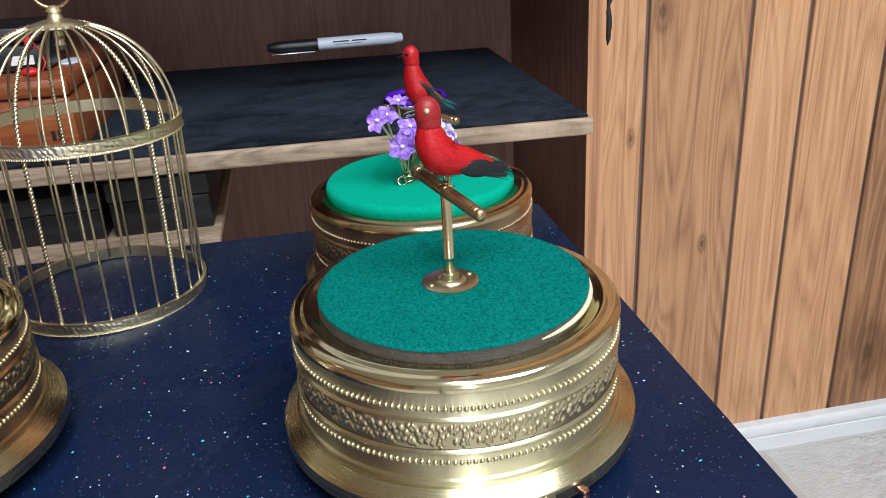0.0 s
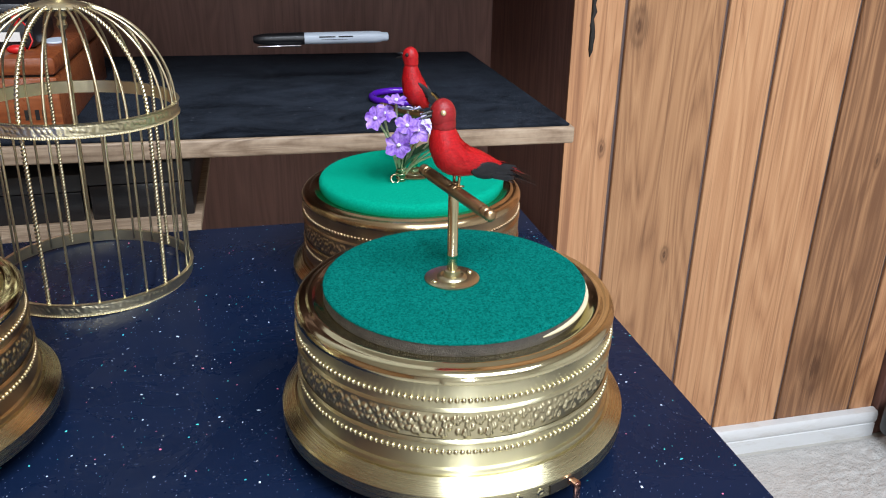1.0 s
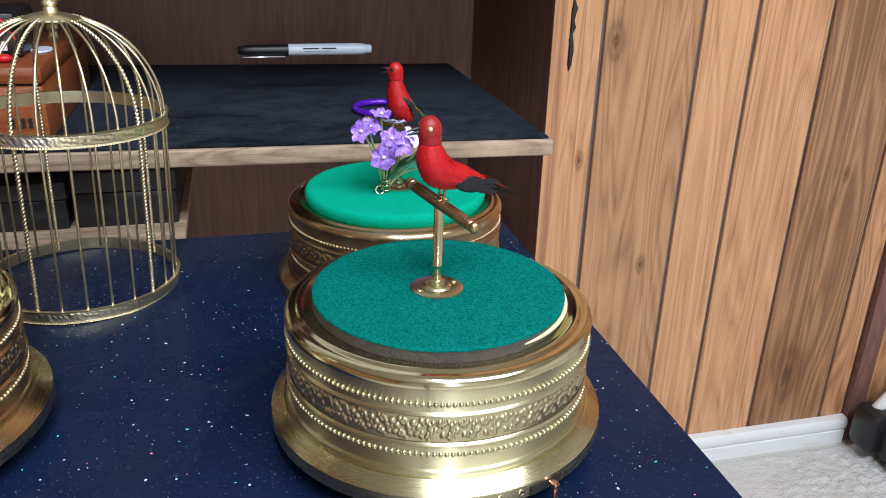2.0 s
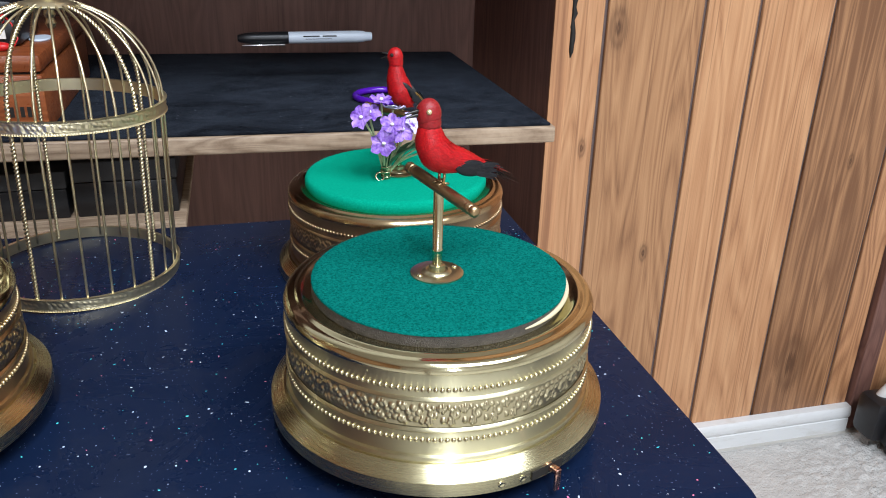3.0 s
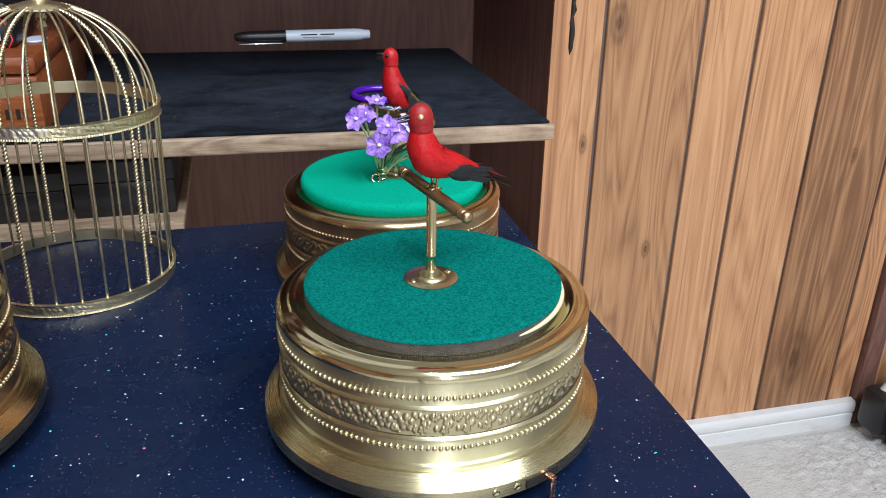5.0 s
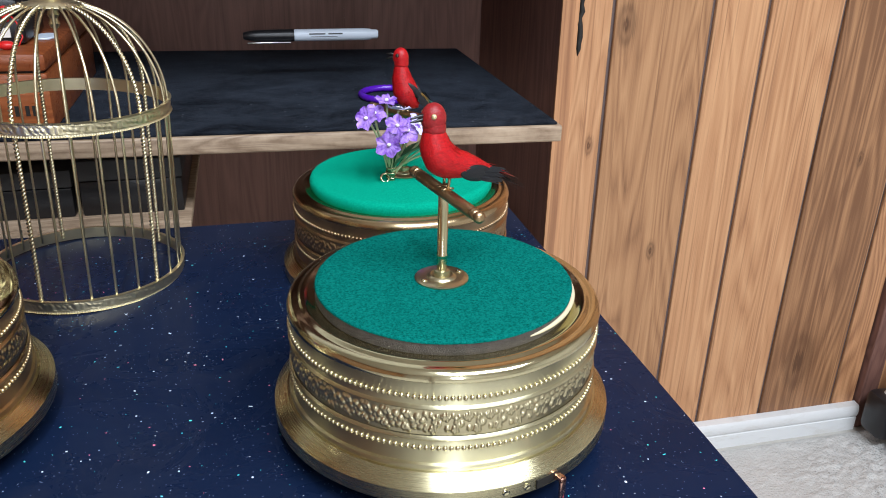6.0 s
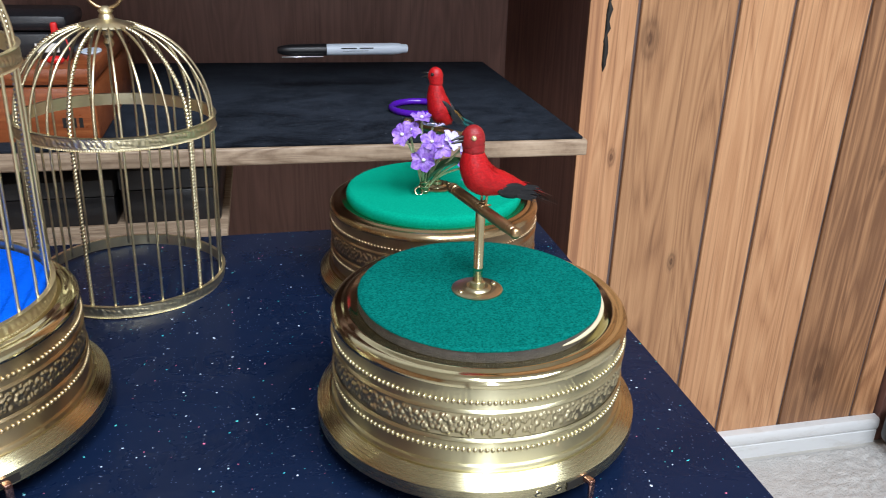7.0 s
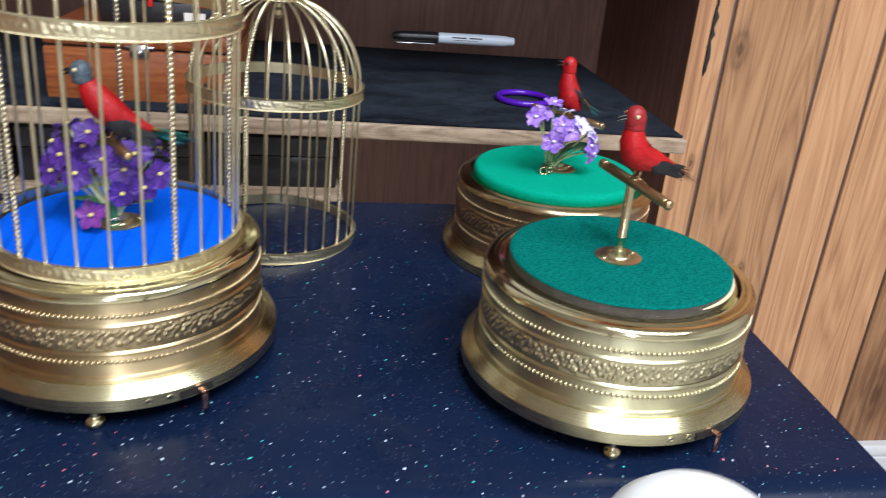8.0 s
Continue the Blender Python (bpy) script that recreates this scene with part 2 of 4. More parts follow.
def velvet():
    n = Nodes("black_velvet")
    v = n.coords()
    nap = n.noise(n.coords((1.0, 1.4, 1.0)), 16, 7, 0.75, 0.9)
    lint = n.add("ShaderNodeTexVoronoi", Vector=v, Scale=70.0)
    lint.voronoi_dimensions = "2D"
    sep = n.add("ShaderNodeSeparateColor", Color=lint.outputs["Color"])
    speck = n.math("MULTIPLY", n.math("GREATER_THAN", sep.outputs[0], 0.9), n.math("LESS_THAN", lint.outputs["Distance"], 0.05))
    col = n.mix(n.ramp(nap, (0.36, (0, 0, 0)), (0.60, (1, 1, 1))), (0.0030, 0.0038, 0.0058), (0.0215, 0.0265, 0.0360))
    col = n.mix(n.math("MULTIPLY", speck, 0.5), col, (0.25, 0.28, 0.33))
    n.out(Base_Color=col, Roughness=0.9, Specular_IOR_Level=0.05, Sheen_Weight=0.22, Sheen_Roughness=0.35, Sheen_Tint=(0.25, 0.31, 0.42, 1),
          Normal=n.bump(n.noise(v, 420, 4, 0.7), 0.8, 0.0015))
    return n.mat


M["table"] = table_cloth()
M["velvet"] = velvet()


# ---- mesh helpers ----
def part(name, bm, material, parent=None, label="", smooth=True, sharp=38):
    """Links a bmesh as one mesh object, under a thing or part if given."""
    if smooth:
        for f in bm.faces:
            f.smooth = True
        limit = radians(sharp)
        for e in bm.edges:
            if len(e.link_faces) == 2 and e.calc_face_angle(0) > limit:
                e.smooth = False
    me = bpy.data.meshes.new(name)
    bm.to_mesh(me)
    bm.free()
    for m in material if isinstance(material, (list, tuple)) else [material]:
        me.materials.append(m)
    ob = new(name, me)
    if parent is not None:
        ob.parent = parent
    if label:
        tagged(ob, label)
    return ob


def thing(name, m, label, category, group="", kind=""):
    ob = new(name)
    ob.empty_display_size = 0.02
    ob.matrix_world = m
    return tagged(ob, label, category, group, kind)


def box(x0, x1, y0, y1, z0, z1, bevel=0.0, bm=None, seg=2):
    own = bmesh.new()
    bmesh.ops.create_cube(own, size=1, matrix=Matrix.LocRotScale(((x0 + x1) / 2, (y0 + y1) / 2, (z0 + z1) / 2), None, (x1 - x0, y1 - y0, z1 - z0)))
    if bevel:
        bmesh.ops.bevel(own, geom=own.edges[:], offset=bevel, segments=seg, profile=0.5, affect="EDGES")
    if bm is None:
        return own
    return join(bm, own)


def join(bm, other, m=None, mat=None):
    """Adds a bmesh to bm (and frees it)."""
    table = {}
    for v in other.verts:
        table[v] = bm.verts.new(m @ v.co if m is not None else v.co)
    for f in other.faces:
        g = bm.faces.new([table[v] for v in f.verts])
        g.material_index = f.material_index if mat is None else mat
        g.smooth = f.smooth
    other.free()
    return bm


def lathe(profile, segs=96, cap_low=False, cap_high=False, bm=None):
    bm = bm or bmesh.new()
    rings = []
    for r, z in profile:
        if r < 1e-6:
            rings.append([bm.verts.new((0, 0, z))])
        else:
            rings.append([bm.verts.new((r * math.cos(2 * math.pi * i / segs), r * math.sin(2 * math.pi * i / segs), z)) for i in range(segs)])
    for a, b in zip(rings, rings[1:]):
        for i in range(segs):
            j = (i + 1) % segs
            if len(a) == 1:
                bm.faces.new((a[0], b[j], b[i]))
            elif len(b) == 1:
                bm.faces.new((a[i], a[j], b[0]))
            else:
                bm.faces.new((a[i], a[j], b[j], b[i]))
    if cap_low and len(rings[0]) > 1:
        bm.faces.new(rings[0][::-1])
    if cap_high and len(rings[-1]) > 1:
        bm.faces.new(rings[-1])
    bmesh.ops.recalc_face_normals(bm, faces=bm.faces[:])
    return bm


def ball(r, m=None, u=12, v=8, bm=None, scale=(1, 1, 1)):
    own = bmesh.new()
    bmesh.ops.create_uvsphere(own, u_segments=u, v_segments=v, radius=r, matrix=Matrix.Diagonal((*scale, 1)))
    if bm is None:
        if m is not None:
            own.transform(m)
        return own
    return join(bm, own, m)


def tube(points, radius, segs=8, bm=None, cap=True, twist=0.0, lobes=0.0):
    """A tube along points; radius is a number or one per point. lobes and twist give a twisted cord."""
    bm = bm or bmesh.new()
    pts = [Vector(p) for p in points]
    radii = radius if isinstance(radius, (list, tuple)) else [radius] * len(pts)
    up = Vector((0, 0, 1))
    t0 = (pts[1] - pts[0]).normalized()
    side = t0.cross(up if abs(t0.z) < 0.9 else Vector((1, 0, 0))).normalized()
    rings, run = [], 0.0
    for k, p in enumerate(pts):
        t = (pts[min(k + 1, len(pts) - 1)] - pts[max(k - 1, 0)]).normalized()
        side = (side - t * side.dot(t)).normalized()
        other = t.cross(side)
        if k:
            run += (p - pts[k - 1]).length
        ring = []
        for i in range(segs):
            a = 2 * math.pi * i / segs
            r = radii[k] * (1 + lobes * math.cos(2 * (a - twist * run)))
            ring.append(bm.verts.new(p + side * (r * math.cos(a)) + other * (r * math.sin(a))))
        rings.append(ring)
    for a, b in zip(rings, rings[1:]):
        for i in range(segs):
            j = (i + 1) % segs
            bm.faces.new((a[i], a[j], b[j], b[i]))
    if cap:
        bm.faces.new(rings[0][::-1])
        bm.faces.new(rings[-1])
    return bm


def band(radius, z0, z1, height, nu, nv, seed=0):
    """An embossed band round the z axis: height(u, v) lifts it outwards; u turns once round, v runs from 0 to 1 upwards."""
    bm = bmesh.new()
    rows = []
    for j in range(nv + 1):
        v = j / nv
        rows.append([])
        for i in range(nu):
            u = i / nu
            r = radius + height(u, v)
            rows[-1].append(bm.verts.new((r * math.cos(2 * math.pi * u), r * math.sin(2 * math.pi * u), z0 + (z1 - z0) * v)))
    for a, b in zip(rows, rows[1:]):
        for i in range(nu):
            k = (i + 1) % nu
            bm.faces.new((a[i], a[k], b[k], b[i]))
    return bm


# ---- setting ----
def setting(name, bm, mat, label, category, smooth=False):
    return tagged(part(name, bm, mat, None, "", smooth), label, category, "", "structure")


X0, X1, Y0 = -2.2, 2.4, -2.6
setting("floor", box(X0, X1, Y0, 2.2, FLOOR_Z - 0.05, FLOOR_Z), None, "worn cream vinyl floor beside the panelled wall", "floor")
setting("ceiling", box(X0, X1, Y0, 2.2, CEIL_Z, CEIL_Z + 0.05), M["plaster"], "plain off-white ceiling", "ceiling")
# Out-of-view wall, given brown panelling to darken the brass reflections on the left.
setting("wall_west", box(X0 - 0.1, X0, Y0, 2.2, FLOOR_Z, CEIL_Z), M["panel_dark"], "unseen wall closing the room, panelled brown to darken reflections", "wall")
setting("wall_east", box(X1, X1 + 0.1, Y0, 2.2, FLOOR_Z, CEIL_Z), M["plaster"], "plain off-white painted wall", "wall")
WX0, WX1, WZ0, WZ1 = -0.29, -0.01, 0.0, 1.4
south = box(X0, WX0, Y0 - 0.1, Y0, FLOOR_Z, CEIL_Z)
for more in ((WX1, X1, FLOOR_Z, CEIL_Z), (WX0, WX1, FLOOR_Z, WZ0), (WX0, WX1, WZ1, CEIL_Z)):
    box(more[0], more[1], Y0 - 0.1, Y0, more[2], more[3], 0.0, south)
setting("wall_south", south, M["plaster"], "plain off-white painted wall with an added window", "wall")
# Unseen window, added to house the fill light from behind.
window = thing("window_1", pose(0, 0, 0), "unseen white framed window added to hold the light from behind", "window", "", "structure")
for x0, x1, z0, z1 in ((WX0, WX0 + 0.04, WZ0, WZ1), (WX1 - 0.04, WX1, WZ0, WZ1), (WX0 + 0.04, WX1 - 0.04, WZ0, WZ0 + 0.04), (WX0 + 0.04, WX1 - 0.04, WZ1 - 0.04, WZ1)):
    part("window_frame", box(x0, x1, Y0 - 0.07, Y0 - 0.03, z0, z1, 0.003), M["white"], window)
part("window_pane", box(WX0 + 0.04, WX1 - 0.04, Y0 - 0.052, Y0 - 0.048, WZ0 + 0.04, WZ1 - 0.04), M["pane"], window, smooth=False)


def floor_material():
    n = Nodes("cream_vinyl")
    v = n.coords()
    a = n.noise(v, 9, 5, 0.6)
    b = n.noise(v, 140, 3)
    n.out(Base_Color=n.mix(n.ramp(a, (0.3, (0, 0, 0)), (0.7, (1, 1, 1))), (0.45, 0.42, 0.37), (0.57, 0.55, 0.51)), Roughness=0.5, Normal=n.bump(b, 0.2, 0.001))
    return n.mat


bpy.data.objects["floor"].data.materials.clear()
bpy.data.objects["floor"].data.materials.append(floor_material())

GROOVES = [0.20, 0.423, 0.571, 0.658, 0.780, 0.928, 0.978]
setting("wall_north_west", box(X0, 0.1995, WALL_Y, WALL_Y + 0.12, FLOOR_Z, CEIL_Z), M["plaster"], "plain off-white wall behind the cabinet", "wall")
wall_north = setting("wall_north", box(0.20, 0.9785, WALL_Y + 0.006, WALL_Y + 0.12, FLOOR_Z, CEIL_Z), M["groove"], "wall clad in honey-brown grooved wood panelling", "wall")
setting("wall_north_east", box(1.013, X1, WALL_Y + 0.0, WALL_Y + 0.12, FLOOR_Z, CEIL_Z), M["panel"], "wood-panelled wall past the door post", "wall")
setting("door_post", box(0.979, 1.0125, WALL_Y - 0.012, WALL_Y + 0.12, FLOOR_Z, CEIL_Z, 0.003), M["dark_wood"], "dark brown stained door post", "door post")
base = bmesh.new()
outline = [(0.0, 0.0), (-0.0145, 0.0), (-0.0145, 0.026), (-0.0120, 0.0275)] + [(-0.0120 - 0.0045 * math.sin(radians(a)), 0.0400 - 0.0125 * math.cos(radians(a))) for a in range(15, 166, 25)] + [(-0.0105, 0.0525), (0.0, 0.0535)]
ends = [[base.verts.new((x, WALL_Y - 0.0005 + y, FLOOR_Z + z)) for y, z in outline] for x in (0.14, 0.978)]
for k in range(len(outline)):
    j = (k + 1) % len(outline)
    base.faces.new((ends[0][k], ends[0][j], ends[1][j], ends[1][k]))
base.faces.new(ends[0][::-1])
base.faces.new(ends[1])
bmesh.ops.recalc_face_normals(base, faces=base.faces[:])
setting("baseboard", base, M["skirting"], "white painted baseboard with a rounded top and scuffs", "baseboard", True)


# ---- table ----
def build_table():
    t = thing("work_table", pose(0, 0, FLOOR_Z), "table with a glossy navy blue glitter top", "table")
    h = TABLE_Z - FLOOR_Z
    bm = bmesh.new()
    side = [(0.572, h - 0.04), (0.572, h - 0.002), (0.570, h), (0.45, h), (0.33, h), (0.226, h)] + [(0.226 - 0.022 * math.sin(radians(a)), h - 0.022 + 0.022 * math.cos(radians(a))) for a in range(6, 91, 6)] + [(0.204, h - 0.16), (0.208, h - 0.16), (0.208, h - 0.04)]
    ends = [[bm.verts.new((x, y, z)) for y, z in side] for x in (-1.05, 0.135)]
    for k in range(len(side)):
        j = (k + 1) % len(side)
        bm.faces.new((ends[0][k], ends[0][j], ends[1][j], ends[1][k]))
    bm.faces.new(ends[0][::-1])
    bm.faces.new(ends[1])
    bmesh.ops.recalc_face_normals(bm, faces=bm.faces[:])
    part("tabletop", bm, M["table"], t, "glossy navy glitter top rolled over the front edge", sharp=30)
    for x in (-1.0, 0.085):
        for y in (0.24, 0.52):
            part("leg", box(x - 0.02, x + 0.02, y - 0.02, y + 0.02, 0, h - 0.0402, 0.003), M["black"], t)
    return t


build_table()


# ---- cabinet with velvet shelf ----
SHELF_LEAN = -0.0115


def leaning(bm):
    """Lets a board of the shelf sink towards its right end."""
    for v in bm.verts:
        v.co.z += SHELF_LEAN * (v.co.x + 0.15)
    return bm


def build_cabinet():
    c = thing("wall_cabinet", pose(0, 0, FLOOR_Z), "dark walnut open cabinet with a worn pale shelf edge", "cabinet")
    dz = -FLOOR_Z
    part("side_panel", box(0.234, 0.250, 0.735, 1.006, 0, 0.46 + dz), M["dark_wood"], c, smooth=False)
    part("side_panel", box(-1.02, -1.004, 0.735, 1.006, 0, 0.46 + dz), M["dark_wood"], c, smooth=False)
    part("edge_strip", box(0.2335, 0.2505, 0.732, 0.7345, 0, 0.46 + dz), M["panel"], c, "honey wood edging strip, chipped", smooth=False)
    rag = random.Random(3)
    chip = tube([(0.2535 + rag.uniform(-0.0012, 0.0012), 0.7335, 0.083 + dz + 0.006 * k) for k in range(27)], [0.0004] + [0.0012 + 0.0020 * rag.random() for k in range(26)], 6)
    part("chipped_gap", chip, M["slot"], c, "dark chipped gap beside the edging")
    part("back_panel", box(-1.02, 0.2505, 1.0065, 1.0195, 0, 0.46 + dz), M["dark_wood"], c, smooth=False)
    part("shelf", leaning(box(-1.003, 0.2065, 0.642, 1.006, 0.0304 + dz, 0.0452 + dz, 0.002, None, 3)), M["edge_wood"], c, "worn pale wooden shelf board")
    # Shelf out of view, its height set to shade the back of the velvet.
    part("upper_shelf", box(-1.003, 0.2335, 0.64, 1.006, 0.275 + dz, 0.293 + dz, 0.002), M["dark_wood"], c)
    part("top_board", box(-1.02, 0.2505, 0.732, 1.0195, 0.4603 + dz, 0.478 + dz, 0.002), M["dark_wood"], c)
    part("lower_shelf", box(-1.003, -0.113, 0.650, 1.006, -0.0355 + dz, -0.0285 + dz, 0.001), M["edge_wood"], c, "thin pale lower shelf board")
    return c


build_cabinet()
mat = tagged(part("velvet_mat", leaning(box(-0.95, 0.2025, 0.6445, 1.002, 0.0452, 0.0478, 0.0012)), M["velvet"]), "black velvet cloth covering the cabinet shelf", "cloth")


# ---- singing bird bases ----
def rosette(cx, cy, r, petals, turn):
    out = [(cx, cy, r * 0.34, 0.75)]
    for i in range(petals):
        a = turn + 2 * math.pi * i / petals
        out.append((cx + 0.62 * r * math.cos(a), cy + 0.62 * r * math.sin(a), r * 0.40, 1.0))
    return out


def scroll(cx, cy, r, turn, way):
    return [(cx + r * (1 - 0.11 * i) * math.cos(turn + way * 0.75 * i), cy + r * (1 - 0.11 * i) * math.sin(turn + way * 0.75 * i), 0.17 + 0.012 * i, 0.8) for i in range(7)]


MOTIFS = [rosette(0.0, 0.0, 0.80, 5, 0.3) + scroll(-0.9, 0.55, 0.3, 0.0, 1) + scroll(0.95, -0.55, 0.3, 2.0, 1) + [(-0.7, -0.75, 0.24, 0.8), (0.72, 0.78, 0.24, 0.8)],
          scroll(-0.1, 0.1, 0.62, 1.0, 1) + rosette(0.62, 0.55, 0.42, 5, 0.0) + rosette(-0.55, -0.62, 0.42, 5, 0.8) + [(0.75, -0.5, 0.28, 0.9), (-0.75, 0.72, 0.22, 0.8)],
          rosette(-0.15, -0.15, 0.70, 6, 0.1) + scroll(0.72, 0.35, 0.42, 3.0, -1) + [(-0.6, 0.8, 0.26, 0.85), (0.1, 0.85, 0.22, 0.8), (0.7, -0.72, 0.26, 0.85)]]


def flowers_relief(u, v):
    """Relief of the frieze: rosettes between curled leaves."""
    n = 50
    s = (u * n) % 1.0
    k = int(u * n)
    x, y = (s - 0.5) * 2.0, (v - 0.5) * 2.5
    if abs(y) > 1.2:
        return 0.0
    bumps = MOTIFS[(k * 3 + k // 5) % 3]
    h = 0.0
    for cx, cy, r, amp in bumps:
        for wrap in (-2.0, 0.0, 2.0):
            q = ((x - cx - wrap) ** 2 + (y - cy) ** 2) / (r * r)
            if q < 1:
                h = max(h, amp * math.sqrt(1 - q))
    return 0.0008 * h


def leaf_relief(u, v):
    """Relief of the cage's rings: smooth slanting leaves and pebbled blossoms between two beaded edges."""
    if abs(v - 0.5) > 0.40:
        return 0.0003 + 0.0005 * abs(math.cos(math.pi * u * 260))
    w = u * 44 + 1.3 * (v - 0.5) + 0.16 * math.sin(2 * math.pi * v)
    k, q = int(w) % 2, w % 1.0
    edge = min(1.0, max(0.0, (0.40 - abs(v - 0.5)) * 12))
    if k:
        h = math.sqrt(max(0.0, 1 - (2 * q - 1) ** 2)) * (0.75 + 0.25 * math.cos(2 * math.pi * (2 * q - v)))
    else:
        h = 0.25 + 0.60 * abs(math.sin(3 * math.pi * q) * math.sin(2.5 * math.pi * v + 1.2 * q))
    return 0.0006 * h * edge


def bead_row(radius, z, count, size):
    bm = bmesh.new()
    for i in range(count):
        a = 2 * math.pi * i / count
        ball(size, Matrix.Translation((radius * math.cos(a), radius * math.sin(a), z)), 8, 6, bm)
    return bm


FRIEZE = []


def build_base(m, felt_mat, wall, relief, shine, label, feet=-103, lever=None, thick=0.0):
    b = thing("bird_box_base", m, label, "music box", "embossed brass bird bases")
    # z counts from the underside of the rim
    part("rim", lathe([(0.0, 0.0), (0.0764, 0.0), (0.0769, 0.0005), (0.0769, 0.0066), (0.0766, 0.0070), (0.0710, 0.0113), (0.0698, 0.0113), (0.0, 0.0113)], 128), M["rim"], b, "polished brass foot rim", sharp=18)
    wallprof = [(0.0698, 0.0113), (0.0700, 0.0126), (0.0696, 0.0136), (0.0684, 0.0140), (0.0684, 0.0186)]
    part("lower_wall", lathe(wallprof + [(0.0684, 0.0243), (0.0690, 0.0248), (0.0693, 0.0256), (0.0690, 0.0264), (0.0684, 0.0268)], 128), wall, b)
    if FRIEZE:
        fz = new("frieze", FRIEZE[0])
        fz.parent = b
        fz.material_slots[0].link = "OBJECT"
        fz.material_slots[0].material = relief
        tagged(fz, "embossed frieze of flowers and leaves")
    else:
        FRIEZE.append(part("frieze", band(0.0681, 0.0266, 0.0388, flowers_relief, 1680, 24), relief, b, "embossed frieze of flowers and leaves", sharp=180).data)
    part("upper_wall", lathe([(0.0684, 0.0385), (0.0690, 0.0389), (0.0693, 0.0396), (0.0690, 0.0403), (0.0684, 0.0408), (0.0684, 0.0505), (0.0687, 0.0510)], 128), wall, b)
    part("bead_row", bead_row(0.0685, 0.0213, 176, 0.00106), relief, b, smooth=True, sharp=180)
    part("bead_row", bead_row(0.0685, 0.0443, 176, 0.00106), relief, b, smooth=True, sharp=180)
    lip = [(0.0687, 0.0510), (0.0692, 0.0514), (0.0693, 0.0524), (0.0689, 0.0538), (0.0678, 0.0551), (0.0664, 0.0557), (0.0650, 0.0557), (0.0640, 0.0559), (0.0632, 0.0566), (0.0622, 0.0568), (0.0612, 0.0565), (0.0602, 0.0560), (0.0590, 0.0557), (0.0578, 0.0556), (0.0, 0.0556)]
    part("lip", lathe(lip, 128), shine, b, "rounded polished brass lip")
    top = 0.0616 + thick
    rnd = random.Random(5)
    if not thick:
        bm = lathe([(0.0, 0.0556), (0.0565, 0.0556), (0.0568, 0.0562), (0.0563, 0.0603), (0.0, 0.0603)], 96)
        part("underlay", bm, M["glue"], b, "dark glue-stained board edge")
        arc = [radians(-66 + 4 * k) for k in range(23)]
        bm = tube([(0.0566 * math.cos(a), 0.0566 * math.sin(a), 0.0582) for a in arc], [0.0003 + 0.0011 * math.sin(math.pi * k / 22) ** 0.7 for k in range(23)], 8)
        part("card_strip", bm, M["card"], b, "pale card strip showing under the felt", sharp=180)
    edge = [(0.0, 0.0603), (0.0562, 0.0603), (0.0566, 0.0605), (0.0566, top - 0.0004), (0.0561, top)] if not thick else [(0.0, 0.0556), (0.0572, 0.0556), (0.0580, 0.0572), (0.0582, 0.0596), (0.0576, 0.0616), (0.0564, 0.0627), (0.0545, top)]
    bm = lathe(edge + [(0.0535, top), (0.05, top), (0.04, top), (0.03, top), (0.02, top), (0.01, top), (0.0, top)], 144)
    for v in bm.verts:
        rr = math.hypot(v.co.x, v.co.y)
        if rr > 0.055:
            w = 1 + 0.006 * noise.noise(v.co * 90) + 0.003 * (rnd.random() - 0.5)
            v.co.x, v.co.y = v.co.x * w, v.co.y * w
    # loose fibres along the cut edge and on the top
    for k in range(420):
        a = rnd.uniform(0, 2 * math.pi)
        rim_fibre = k < 330
        rr = 0.0561 if rim_fibre else 0.056 * math.sqrt(rnd.random())
        z0 = rnd.uniform(top - 0.0010, top) if rim_fibre else top
        p = Vector((rr * math.cos(a), rr * math.sin(a), z0))
        b2 = a + (rnd.uniform(-1.2, 1.2) if rim_fibre else rnd.uniform(-3.1, 3.1))
        d = Vector((math.cos(b2), math.sin(b2), rnd.uniform(-0.2, 0.5)))
        ln = rnd.uniform(0.0005, 0.0016)
        w = Vector((-math.sin(b2), math.cos(b2), 0)) * 0.00007
        q = p + d * ln
        vs = [bm.verts.new(c) for c in (p - w, p + w, q + w * 0.5, q - w * 0.5)]
        bm.faces.new(vs)
    part("felt_top", bm, felt_mat, b, "round felt top", sharp=60)
    if feet is not None:
        for i in range(3):
            a = radians(feet + 120 * i)
            foot = lathe([(0.0, -0.0106), (0.0036, -0.0105), (0.0044, -0.0096), (0.0045, -0.0082), (0.0038, -0.0068), (0.0026, -0.0058), (0.0023, -0.0046), (0.0023, 0.0)], 20)
            foot.transform(Matrix.Translation((0.0705 * math.cos(a), 0.0705 * math.sin(a), 0)))
            part("foot", foot, M["brass"], b, "turned brass foot")
    if lever is not None:
        turn = Matrix.Rotation(radians(lever), 4, "Z")
        slot = box(0.0745, 0.07695, -0.0105, 0.0065, 0.0012, 0.0052)
        slot.transform(turn)
        part("lever_slot", slot, M["slot"], b, smooth=False)
        lv = box(0.0755, 0.0815, -0.0016, 0.0016, 0.0020, 0.0046, 0.0006)
        box(0.0800, 0.0815, -0.0016, 0.0016, -0.0060, 0.0046, 0.0006, lv)
        lv.transform(turn)
        part("lever", lv, M["copper"], b, "small copper on-off lever")
        for da in (-11, -18):
            s = lathe([(0.0, 0.0), (0.0016, 0.0), (0.0016, 0.0004), (0.0011, 0.0007), (0.0, 0.0004)], 14)
            s.transform(Matrix.Rotation(radians(lever + da), 4, "Z") @ Matrix.Translation((0.0767, 0, 0.0036)) @ Matrix.Rotation(radians(90), 4, "Y"))
            part("screw", s, shine, b)
    return b


